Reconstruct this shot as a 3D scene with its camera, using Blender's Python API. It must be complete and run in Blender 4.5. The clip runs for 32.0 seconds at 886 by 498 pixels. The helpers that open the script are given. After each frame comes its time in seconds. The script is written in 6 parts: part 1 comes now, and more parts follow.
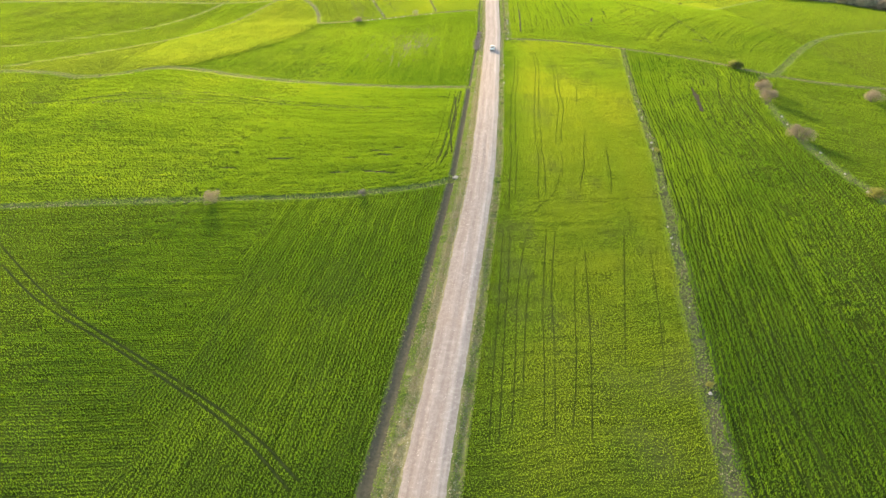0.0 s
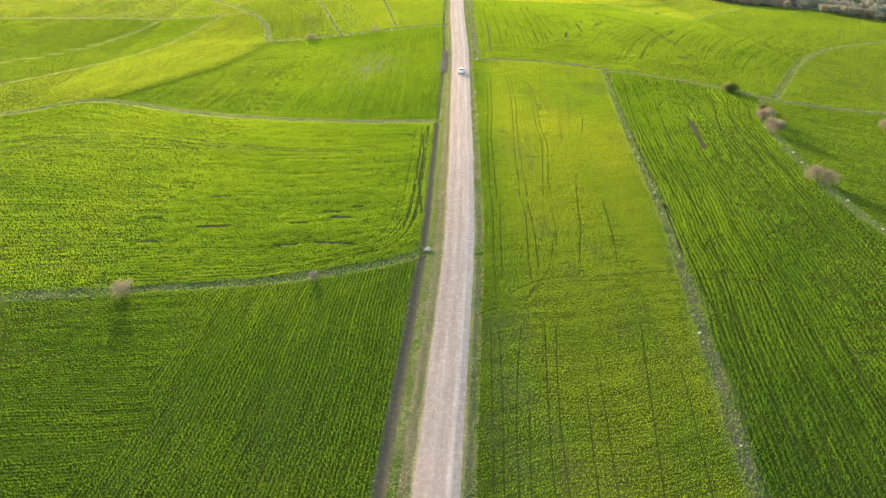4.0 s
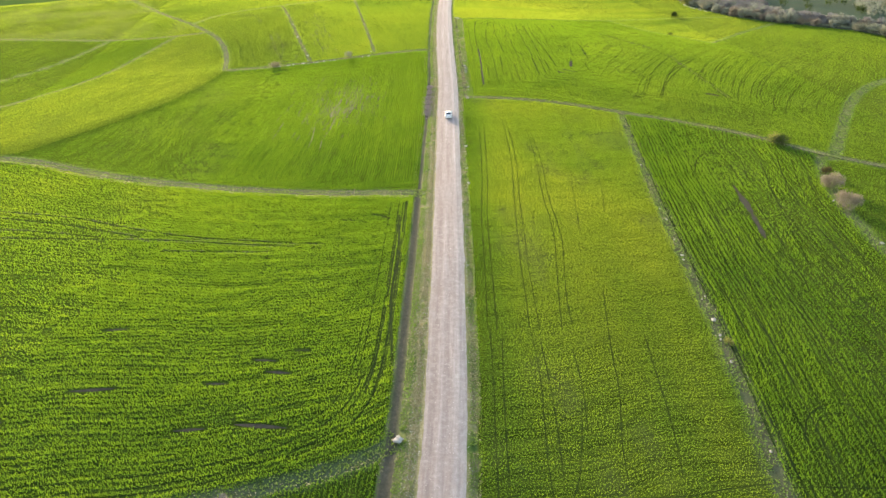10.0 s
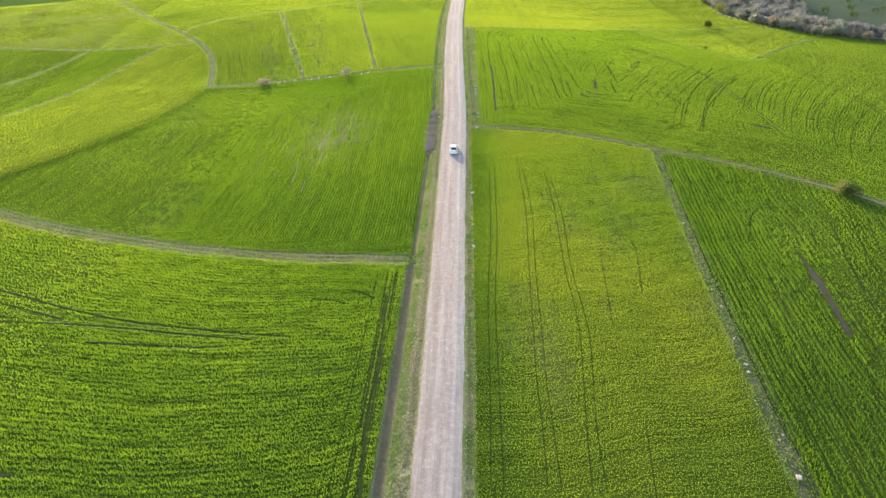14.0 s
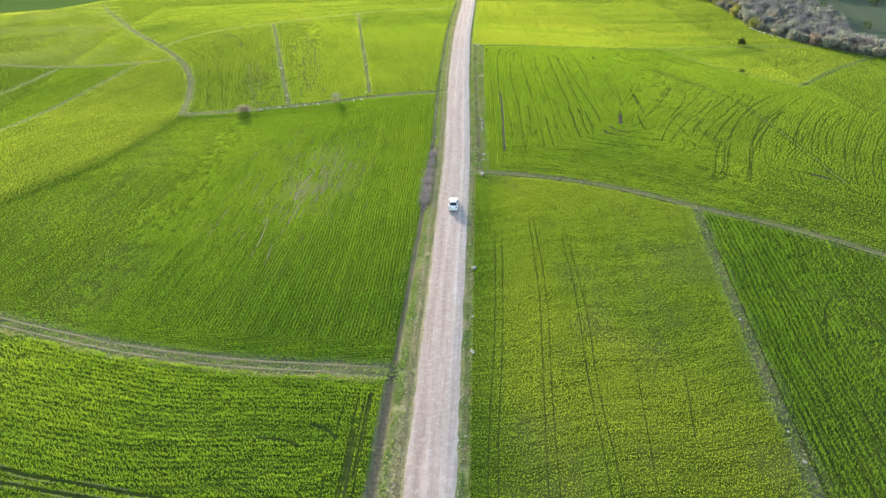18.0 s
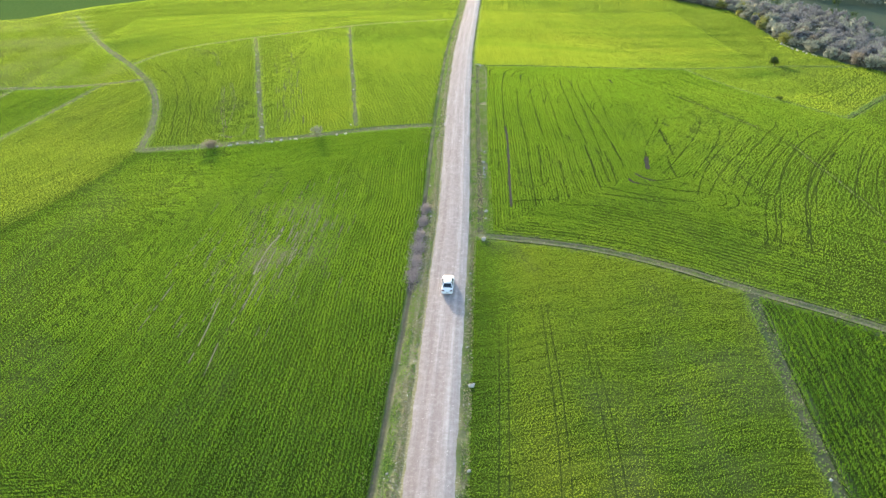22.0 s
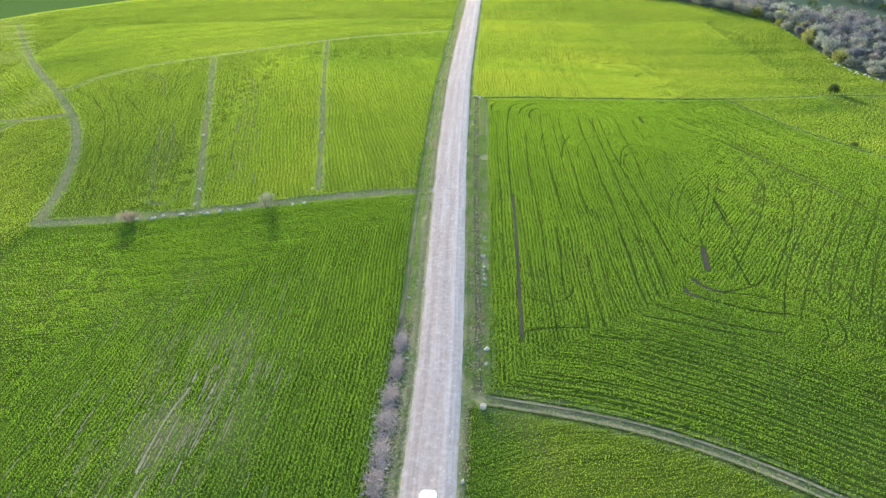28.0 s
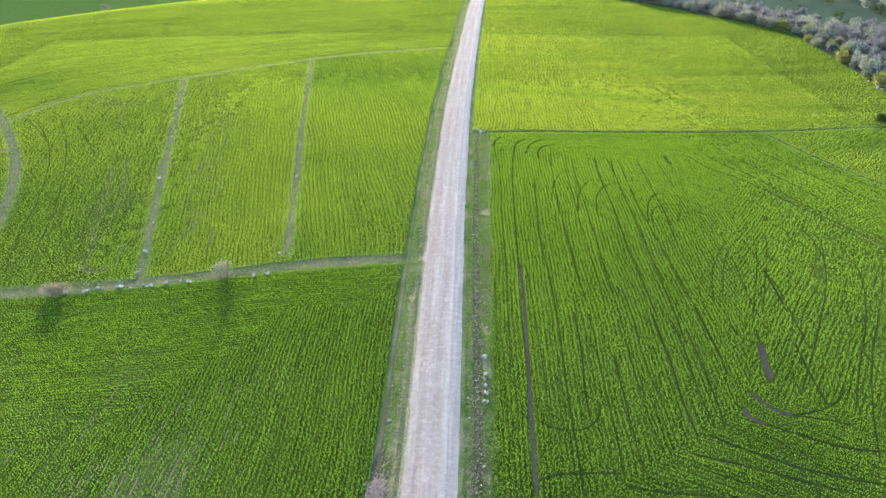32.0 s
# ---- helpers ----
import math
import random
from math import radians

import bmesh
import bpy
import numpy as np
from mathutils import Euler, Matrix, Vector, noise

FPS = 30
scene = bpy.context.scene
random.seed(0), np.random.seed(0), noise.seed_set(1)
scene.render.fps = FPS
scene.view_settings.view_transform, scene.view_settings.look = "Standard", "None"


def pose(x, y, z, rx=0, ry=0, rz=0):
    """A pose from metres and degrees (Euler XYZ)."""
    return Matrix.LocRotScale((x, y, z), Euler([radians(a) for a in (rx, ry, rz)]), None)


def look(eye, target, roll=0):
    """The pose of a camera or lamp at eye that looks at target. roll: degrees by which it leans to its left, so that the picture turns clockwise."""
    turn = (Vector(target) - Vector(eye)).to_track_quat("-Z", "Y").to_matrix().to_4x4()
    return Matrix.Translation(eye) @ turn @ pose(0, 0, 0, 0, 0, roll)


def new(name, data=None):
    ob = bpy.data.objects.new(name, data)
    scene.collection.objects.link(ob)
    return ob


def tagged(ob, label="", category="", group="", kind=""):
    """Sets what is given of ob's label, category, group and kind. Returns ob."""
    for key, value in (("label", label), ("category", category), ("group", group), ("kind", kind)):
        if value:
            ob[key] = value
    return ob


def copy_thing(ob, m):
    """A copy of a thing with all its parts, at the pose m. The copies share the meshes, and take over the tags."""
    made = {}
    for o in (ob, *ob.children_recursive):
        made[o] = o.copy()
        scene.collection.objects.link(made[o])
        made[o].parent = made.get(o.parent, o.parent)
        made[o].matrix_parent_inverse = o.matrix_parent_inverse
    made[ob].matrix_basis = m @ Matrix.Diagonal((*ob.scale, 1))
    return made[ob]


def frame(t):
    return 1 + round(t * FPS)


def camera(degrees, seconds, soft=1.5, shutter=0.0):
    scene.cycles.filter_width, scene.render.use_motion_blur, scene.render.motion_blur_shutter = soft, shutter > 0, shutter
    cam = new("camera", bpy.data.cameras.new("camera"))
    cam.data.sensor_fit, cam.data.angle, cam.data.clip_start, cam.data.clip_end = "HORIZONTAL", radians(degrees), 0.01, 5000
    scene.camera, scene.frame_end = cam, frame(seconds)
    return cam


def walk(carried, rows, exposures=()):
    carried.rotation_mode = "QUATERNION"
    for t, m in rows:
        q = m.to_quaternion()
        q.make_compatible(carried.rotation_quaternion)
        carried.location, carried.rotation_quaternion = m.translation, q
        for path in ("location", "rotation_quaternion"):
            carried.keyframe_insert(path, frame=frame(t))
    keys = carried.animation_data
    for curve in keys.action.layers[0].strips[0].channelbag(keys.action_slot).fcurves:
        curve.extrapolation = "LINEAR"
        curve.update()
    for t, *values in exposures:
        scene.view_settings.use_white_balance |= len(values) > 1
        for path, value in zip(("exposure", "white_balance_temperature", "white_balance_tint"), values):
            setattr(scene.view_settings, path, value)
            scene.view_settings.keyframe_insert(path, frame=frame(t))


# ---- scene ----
cam = camera(67.3, 32.0, soft=1.52)
METRES, EYE, TILT, LEAN, TURN = 206.34, 52.0, 0.0, 0.0, 0.0
ROWS = [
    (0.0, 0.0, 0.0, 0.0, -0.56, -29.25, 1.0),
    (0.5, -0.0005, 0.0159, 0.0005, -0.99, -29.27, 1.0),
    (1.0, -0.001, 0.0309, 0.0008, -1.43, -29.25, 1.02),
    (1.5, -0.0013, 0.0468, 0.0018, -1.86, -29.29, 1.04),
    (2.0, -0.0014, 0.0627, 0.0023, -2.29, -29.3, 1.07),
    (2.5, -0.0014, 0.0785, 0.0027, -2.72, -29.3, 1.09),
    (3.0, -0.0012, 0.0944, 0.0032, -3.11, -29.31, 1.11),
    (3.5, -0.0008, 0.1103, 0.0036, -3.5, -29.31, 1.13),
    (5.5, 0.0023, 0.1737, 0.0052, -4.65, -29.13, 1.2),
    (6.0, 0.0036, 0.1896, 0.0058, -4.81, -29.13, 1.19),
    (6.5, 0.0051, 0.2053, 0.0063, -4.92, -29.13, 1.19),
    (7.0, 0.0068, 0.2207, 0.0068, -4.98, -29.13, 1.2),
    (7.5, 0.0085, 0.2364, 0.0072, -5.0, -29.13, 1.19),
    (8.0, 0.0106, 0.2519, 0.0077, -5.0, -29.15, 1.19),
    (8.5, 0.0126, 0.2674, 0.0084, -5.0, -29.23, 1.19),
    (9.0, 0.0152, 0.2829, 0.0085, -4.93, -29.24, 1.19),
    (9.5, 0.0176, 0.2985, 0.0089, -4.84, -29.33, 1.19),
    (10.0, 0.02, 0.3139, 0.0093, -4.74, -29.42, 1.17),
    (10.5, 0.0226, 0.3293, 0.0097, -4.6, -29.52, 1.16),
    (11.0, 0.0251, 0.3449, 0.0097, -4.45, -29.6, 1.14),
    (11.5, 0.0276, 0.3606, 0.0096, -4.31, -29.64, 1.12),
    (12.0, 0.0302, 0.3761, 0.0097, -4.15, -29.69, 1.12),
    (12.5, 0.033, 0.3917, 0.0097, -3.94, -29.76, 1.12),
    (13.0, 0.0356, 0.4071, 0.0092, -3.74, -29.73, 1.09),
    (13.5, 0.0384, 0.4228, 0.0089, -3.54, -29.72, 1.09),
    (14.0, 0.0408, 0.4384, 0.009, -3.36, -29.72, 1.07),
    (14.5, 0.0437, 0.4541, 0.0089, -3.15, -29.72, 1.08),
    (16.5, 0.0529, 0.5175, 0.0088, -2.6, -29.71, 0.98),
    (17.0, 0.0553, 0.5332, 0.0088, -2.5, -29.72, 0.98),
    (17.5, 0.0573, 0.5489, 0.0086, -2.39, -29.7, 0.95),
    (18.0, 0.0593, 0.5649, 0.0085, -2.28, -29.66, 0.92),
    (18.5, 0.0613, 0.5806, 0.0087, -2.19, -29.66, 0.92),
    (19.0, 0.0627, 0.5954, 0.0091, -2.14, -29.67, 0.89),
    (19.5, 0.0643, 0.6113, 0.0087, -2.09, -29.66, 0.88),
    (20.0, 0.066, 0.6272, 0.0087, -2.02, -29.67, 0.87),
    (20.5, 0.0674, 0.6432, 0.0092, -1.98, -29.71, 0.85),
    (21.0, 0.0692, 0.659, 0.0094, -1.93, -29.74, 0.86),
    (21.5, 0.0706, 0.675, 0.0092, -1.93, -29.73, 0.85),
    (22.0, 0.0721, 0.6909, 0.0092, -1.92, -29.74, 0.86),
    (22.5, 0.0735, 0.7069, 0.0098, -1.92, -29.8, 0.85),
    (23.0, 0.0749, 0.7229, 0.0098, -1.92, -29.81, 0.85),
    (23.5, 0.0761, 0.7391, 0.0097, -1.92, -29.83, 0.84),
    (24.0, 0.0777, 0.7548, 0.0097, -1.9, -29.85, 0.88),
    (24.5, 0.079, 0.771, 0.0101, -1.9, -29.97, 0.84),
    (25.0, 0.0805, 0.7868, 0.01, -1.9, -30.02, 0.87),
    (25.5, 0.082, 0.8028, 0.0104, -1.9, -30.1, 0.87),
    (27.5, 0.0875, 0.8668, 0.0102, -1.87, -30.54, 0.81),
    (28.0, 0.0889, 0.8828, 0.0098, -1.86, -30.7, 0.8),
    (28.5, 0.0902, 0.8985, 0.0099, -1.84, -30.91, 0.78),
    (29.0, 0.0914, 0.9135, 0.0098, -1.83, -31.03, 0.77),
    (29.5, 0.0927, 0.9282, 0.0095, -1.8, -31.09, 0.77),
    (30.0, 0.0939, 0.942, 0.0093, -1.79, -31.12, 0.76),
    (30.5, 0.0951, 0.9553, 0.009, -1.76, -31.12, 0.77),
    (31.0, 0.096, 0.9684, 0.0085, -1.76, -31.06, 0.75),
    (31.5, 0.097, 0.9811, 0.008, -1.74, -30.92, 0.73),
    (32.0, 0.098, 0.9936, 0.0075, -1.73, -30.62, 0.73),
]
# seconds, stops, kelvin, tint
EXPOSURES = ((0, 2.38, 7700, 11), (9, 2.28, 7050, 11), (13, 2.24, 6700, 11), (19, 2.26, 6250, 9), (25, 2.28, 5900, 8), (32, 2.33, 5650, 8))
walk(cam, [(t, pose(0, 0, EYE, TILT, LEAN, TURN) @ pose(METRES * x, METRES * y, METRES * z, 90 + pitch, roll, yaw)) for t, x, y, z, yaw, pitch, roll in ROWS], EXPOSURES)

# ---- light ----
SUN_AZ, SUN_EL = -16.0, 11.0          # degrees: clockwise from ahead, above the horizon
world = bpy.data.worlds.new("sky")
scene.world = world
world.use_nodes = True
wn = world.node_tree.nodes
sky = wn.new("ShaderNodeTexSky")
sky.sky_type, sky.sun_disc = "NISHITA", False
sky.sun_elevation, sky.sun_rotation = radians(SUN_EL), radians(SUN_AZ % 360)
sky.dust_density = 2.0
wn["Background"].inputs["Strength"].default_value = 0.135
world.node_tree.links.new(sky.outputs["Color"], wn["Background"].inputs["Color"])
sun = bpy.data.lights.new("sun", "SUN")
sun.energy, sun.angle, sun.color = 2.35, radians(3.5), (1.0, 0.87, 0.69)
sun_lamp = new("sun", sun)
sun_dir = Vector((math.sin(radians(SUN_AZ)) * math.cos(radians(SUN_EL)), math.cos(radians(SUN_AZ)) * math.cos(radians(SUN_EL)), math.sin(radians(SUN_EL))))
sun_lamp.matrix_world = look(sun_dir * 300, (0, 0, 0))

# ---- materials ----


class Nodes:
    """Short hand for a node material."""

    def __init__(self, name, rough=0.9, spec=0.2):
        self.mat = bpy.data.materials.new(name)
        self.mat.use_nodes = True
        self.tree = self.mat.node_tree
        self.bsdf = self.tree.nodes["Principled BSDF"]
        self.out = self.tree.nodes["Material Output"]
        self.bsdf.inputs["Roughness"].default_value = rough
        self.bsdf.inputs["Specular IOR Level"].default_value = spec

    def node(self, kind, **sockets):
        n = self.tree.nodes.new("ShaderNode" + kind)
        for key, value in sockets.items():
            self.put(n, key, value)
        return n

    def put(self, n, key, value):
        socket = n.inputs[int(key[1:])] if key[0] == "i" and key[1:].isdigit() else n.inputs[key.replace("_", " ")]
        if hasattr(value, "links"):
            self.tree.links.new(value, socket)
        else:
            socket.default_value = value

    def noise(self, scale, detail=3.0, rough=0.6, vector=None):
        n = self.node("TexNoise", Scale=scale, Detail=detail, Roughness=rough)
        if vector is not None:
            self.put(n, "Vector", vector)
        return n.outputs["Fac"]

    def coords(self, kind="Object", scale=(1, 1, 1)):
        m = self.node("Mapping", Scale=scale)
        self.put(m, "Vector", self.node("TexCoord").outputs[kind])
        return m.outputs["Vector"]

    def ramp(self, fac, *stops):
        n = self.node("ValToRGB")
        self.put(n, "Fac", fac)
        while len(n.color_ramp.elements) < len(stops):
            n.color_ramp.elements.new(0.5)
        for e, (p, c) in zip(n.color_ramp.elements, stops):
            e.position, e.color = p, (*c, 1)
        return n.outputs["Color"]

    def step(self, fac, lo, hi):
        n = self.node("MapRange", From_Min=lo, From_Max=hi)
        self.put(n, "Value", fac)
        return n.outputs["Result"]

    def mix(self, fac, a, b, blend="MIX"):
        n = self.tree.nodes.new("ShaderNodeMix")
        n.data_type, n.blend_type = "RGBA", blend
        for i, v in ((0, fac), (6, a), (7, b)):
            if hasattr(v, "links"):
                self.tree.links.new(v, n.inputs[i])
            else:
                n.inputs[i].default_value = v if i == 0 else (*v, 1)
        return n.outputs[2]

    def maths(self, op, a, b=0.0):
        n = self.tree.nodes.new("ShaderNodeMath")
        n.operation = op
        for i, v in ((0, a), (1, b)):
            if hasattr(v, "links"):
                self.tree.links.new(v, n.inputs[i])
            else:
                n.inputs[i].default_value = v
        return n.outputs[0]

    def attr(self, name, out="Fac"):
        n = self.node("Attribute")
        n.attribute_name = name
        return n.outputs[out]

    def colour(self, value):
        self.put(self.bsdf, "Base Color", value if hasattr(value, "links") else (*value, 1))
        return self

    def bump(self, height, distance=0.03, strength=1.0):
        n = self.node("Bump", Strength=strength, Distance=distance, Height=height)
        self.put(self.bsdf, "Normal", n.outputs["Normal"])
        return self

    def thin_leaf(self, colour, share):
        """Lets light through a leaf or blade."""
        t = self.node("BsdfTranslucent", Color=colour)
        m = self.node("MixShader", Fac=share)
        self.tree.links.new(self.bsdf.outputs[0], m.inputs[1])
        self.tree.links.new(t.outputs[0], m.inputs[2])
        self.tree.links.new(m.outputs[0], self.out.inputs["Surface"])
        return self


def crop_material(name, deep, lush, lime):
    m = Nodes(name, 0.8, 0.04)
    tone = m.attr("tone")
    col = m.ramp(tone, (0.0, deep), (0.5, lush), (1.0, lime))
    m.colour(col)
    through_col = m.mix(1.0, col, (1.29, 1.2, 0.62), "MULTIPLY")
    return m.thin_leaf(through_col, 0.42).mat


CROP = crop_material("young_wheat", (0.077, 0.172, 0.018), (0.173, 0.294, 0.029), (0.282, 0.366, 0.038))
CROP_YELLOW = crop_material("yellow_green_crop", (0.112, 0.207, 0.032), (0.226, 0.330, 0.043), (0.32, 0.395, 0.054))


def ground_material():
    m = Nodes("field_earth", 0.95, 0.0)
    cover = m.node("SeparateColor")
    m.put(cover, "Color", m.attr("cover", "Color"))
    crop, dry, bare = cover.outputs
    tone = m.attr("tone")
    xyz = m.coords()
    fine, mid, broad = m.noise(9.0, 5, 0.7, xyz), m.noise(0.9, 4, 0.6, xyz), m.noise(0.05, 3, 0.5, xyz)
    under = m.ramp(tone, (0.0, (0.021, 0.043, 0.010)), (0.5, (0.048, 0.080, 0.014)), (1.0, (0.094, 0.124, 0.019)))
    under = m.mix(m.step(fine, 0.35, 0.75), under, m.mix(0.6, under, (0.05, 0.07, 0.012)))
    sown = m.node("Mapping", Scale=(2.3, 0.16, 1.0))
    m.put(sown, "Vector", m.attr("drill", "Vector"))
    drill = m.noise(1.0, 4, 0.65, sown.outputs["Vector"])
    wide_drill = m.node("Mapping", Scale=(0.55, 0.035, 1.0))
    m.put(wide_drill, "Vector", m.attr("drill", "Vector"))
    drill = m.maths("ADD", m.maths("MULTIPLY", drill, 0.7), m.maths("MULTIPLY", m.noise(1.0, 3, 0.6, wide_drill.outputs["Vector"]), 0.3))
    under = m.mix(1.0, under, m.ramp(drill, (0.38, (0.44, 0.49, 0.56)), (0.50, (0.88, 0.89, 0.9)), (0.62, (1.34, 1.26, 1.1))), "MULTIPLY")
    meadow = m.ramp(mid, (0.25, (0.052, 0.078, 0.052)), (0.6, (0.076, 0.104, 0.07)), (0.85, (0.11, 0.13, 0.088)))
    meadow = m.mix(m.step(broad, 0.35, 0.7), meadow, (0.08, 0.096, 0.062))
    meadow = m.mix(tone, meadow, m.mix(m.step(mid, 0.3, 0.7), (0.066, 0.112, 0.028), (0.09, 0.14, 0.036)))
    straw = m.ramp(m.noise(3.5, 6, 0.75, xyz), (0.25, (0.13, 0.14, 0.05)), (0.5, (0.25, 0.225, 0.12)), (0.75, (0.42, 0.375, 0.27)))
    soil = m.ramp(m.noise(2.2, 6, 0.7, xyz), (0.25, (0.054, 0.054, 0.038)), (0.55, (0.088, 0.084, 0.062)), (0.8, (0.135, 0.125, 0.098)))
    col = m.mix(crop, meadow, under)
    col = m.mix(dry, col, straw)
    col = m.mix(bare, col, soil)
    m.put(m.bsdf, "Sheen Weight", m.maths("MULTIPLY", crop, 0.18))
    m.bsdf.inputs["Sheen Roughness"].default_value, m.bsdf.inputs["Sheen Tint"].default_value = 0.45, (0.42, 0.54, 0.05, 1)
    m.colour(col).bump(m.maths("ADD", m.maths("ADD", fine, drill), m.maths("MULTIPLY", mid, 2.0)), 0.10)
    return m.mat


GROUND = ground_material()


def road_material():
    m = Nodes("pale_gravel", 0.95, 0.05)
    uv = m.node("UVMap")
    uv.uv_map = "lane"
    along = m.node("Mapping", Scale=(1.0, 0.035, 1.0))
    m.put(along, "Vector", uv.outputs["UV"])
    xyz = m.coords()
    rut = m.noise(1.25, 4, 0.6, along.outputs["Vector"])
    rut_fine = m.noise(4.5, 3, 0.6, along.outputs["Vector"])
    stones = m.node("TexVoronoi", Scale=4.5)
    m.put(stones, "Vector", xyz)
    grain, blotch = m.noise(14.0, 6, 0.75, xyz), m.noise(0.22, 4, 0.6, xyz)
    base = m.ramp(rut, (0.30, (0.275, 0.24, 0.232)), (0.5, (0.35, 0.315, 0.308)), (0.68, (0.44, 0.41, 0.405)))
    base = m.mix(m.step(rut_fine, 0.42, 0.72), base, (0.28, 0.24, 0.23))
    base = m.mix(m.maths("MULTIPLY", m.step(blotch, 0.45, 0.75), 0.45), base, (0.30, 0.255, 0.235))
    base = m.mix(m.maths("MULTIPLY", m.step(grain, 0.42, 0.75), 0.55), base, (0.54, 0.515, 0.505))
    pale = m.maths("MULTIPLY", m.step(stones.outputs["Distance"], 0.16, 0.06), m.step(m.noise(0.6, 3, 0.6, along.outputs["Vector"]), 0.45, 0.62))
    base = m.mix(m.maths("MULTIPLY", pale, 0.75), base, (0.78, 0.76, 0.73))
    lumps = m.noise(1.6, 6, 0.75, xyz)
    base = m.mix(m.maths("MULTIPLY", m.step(lumps, 0.50, 0.70), 0.5), base, (0.60, 0.575, 0.55))
    base = m.mix(m.maths("MULTIPLY", m.step(lumps, 0.46, 0.30), 0.45), base, (0.235, 0.21, 0.195))
    cross = m.node("SeparateXYZ", Vector=uv.outputs["UV"]).outputs["X"]
    wobble = m.maths("ADD", cross, m.maths("MULTIPLY", m.maths("SUBTRACT", m.noise(0.5, 2, 0.5, along.outputs["Vector"]), 0.5), 0.5))
    lane_tint = m.ramp(m.step(wobble, -3.35, 3.25), (0.02, (0.86, 0.84, 0.80)), (0.16, (0.90, 0.86, 0.83)), (0.30, (0.82, 0.77, 0.75)), (0.42, (0.98, 0.95, 0.94)), (0.52, (0.85, 0.81, 0.80)), (0.62, (0.90, 0.87, 0.86)), (0.70, (1.10, 1.10, 1.10)), (0.745, (0.80, 0.81, 0.83)), (0.84, (0.83, 0.85, 0.87)), (0.90, (1.0, 1.0, 1.0)))
    base = m.mix(1.0, base, lane_tint, "MULTIPLY")
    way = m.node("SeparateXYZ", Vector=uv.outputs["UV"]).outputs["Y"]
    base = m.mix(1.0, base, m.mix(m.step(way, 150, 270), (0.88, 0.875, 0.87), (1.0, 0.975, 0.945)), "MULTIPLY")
    m.colour(base).bump(m.maths("ADD", grain, m.maths("MULTIPLY", rut, 1.5)), 0.05)
    return m.mat


ROAD = road_material()


def plain_noise(name, scale, *stops, rough=0.95, spec=0.02, depth=0.02, shift=0.0):
    m = Nodes(name, rough, spec)
    fac = m.noise(scale, 5, 0.7, m.coords())
    if shift:
        fac = m.maths("ADD", fac, m.maths("MULTIPLY", m.maths("SUBTRACT", m.node("ObjectInfo").outputs["Random"], 0.5), shift))
    m.colour(m.ramp(fac, *stops)).bump(fac, depth)
    return m.mat


WHEEL_SOIL = plain_noise("bare_soil", 2.5, (0.25, (0.042, 0.042, 0.028)), (0.55, (0.066, 0.060, 0.044)), (0.8, (0.105, 0.092, 0.070)), depth=0.03)
TRACK_EARTH = plain_noise("pale_track_earth", 2.0, (0.25, (0.12, 0.125, 0.065)), (0.5, (0.19, 0.18, 0.11)), (0.8, (0.27, 0.25, 0.175)), depth=0.03)
# furrow soil coloured dark for the shade in gaps of the crop
SHADED_SOIL = plain_noise("shaded_furrow", 1.8, (0.3, (0.018, 0.031, 0.009)), (0.55, (0.033, 0.050, 0.014)), (0.8, (0.060, 0.072, 0.025)), depth=0.03)
STONE = plain_noise("limestone", 6.0, (0.25, (0.28, 0.25, 0.21)), (0.5, (0.43, 0.40, 0.36)), (0.75, (0.58, 0.55, 0.51)), depth=0.05, shift=0.25)
PEBBLE = plain_noise("white_pebbles", 5.0, (0.3, (0.46, 0.43, 0.39)), (0.5, (0.66, 0.63, 0.58)), (0.7, (0.8, 0.77, 0.72)), depth=0.02)
CONCRETE = plain_noise("weathered_concrete", 5.0, (0.3, (0.34, 0.29, 0.24)), (0.7, (0.50, 0.45, 0.39)), depth=0.02)
BARK = plain_noise("grey_bark", 14.0, (0.3, (0.10, 0.08, 0.065)), (0.7, (0.22, 0.19, 0.165)), depth=0.02)


def leaf_material(name, dark, light, share):
    m = Nodes(name, 0.8, 0.05)
    island = m.node("NewGeometry").outputs["Random Per Island"]
    shade = m.maths("ADD", m.maths("MULTIPLY", island, 0.75), m.maths("MULTIPLY", m.node("ObjectInfo").outputs["Random"], 0.25))
    col = m.ramp(shade, (0.0, dark), (1.0, light))
    m.colour(col)
    return m.thin_leaf(col, share).mat


TWIG_PURPLE = leaf_material("bare_purple_twigs", (0.125, 0.12, 0.115), (0.31, 0.3, 0.292), 0.3)
TWIG_TAN = leaf_material("budding_tan_twigs", (0.17, 0.145, 0.108), (0.38, 0.325, 0.25), 0.35)
TWIG_OLIVE = leaf_material("budding_olive_twigs", (0.18, 0.18, 0.13), (0.37, 0.36, 0.26), 0.35)
TWIG_GREY = leaf_material("grey_green_twigs", (0.17, 0.18, 0.14), (0.37, 0.385, 0.295), 0.35)
LEAF_GREEN = leaf_material("dark_green_leaves", (0.035, 0.055, 0.015), (0.10, 0.14, 0.03), 0.35)
LEAF_YELLOW = leaf_material("yellow_spring_leaves", (0.16, 0.17, 0.04), (0.33, 0.33, 0.10), 0.4)
LEAF_RUST = leaf_material("rusty_leaves", (0.06, 0.05, 0.022), (0.15, 0.115, 0.045), 0.3)
STRAW = leaf_material("dry_straw", (0.26, 0.23, 0.12), (0.50, 0.45, 0.31), 0.35)
WEED = leaf_material("verge_grass", (0.155, 0.25, 0.045), (0.27, 0.37, 0.08), 0.4)
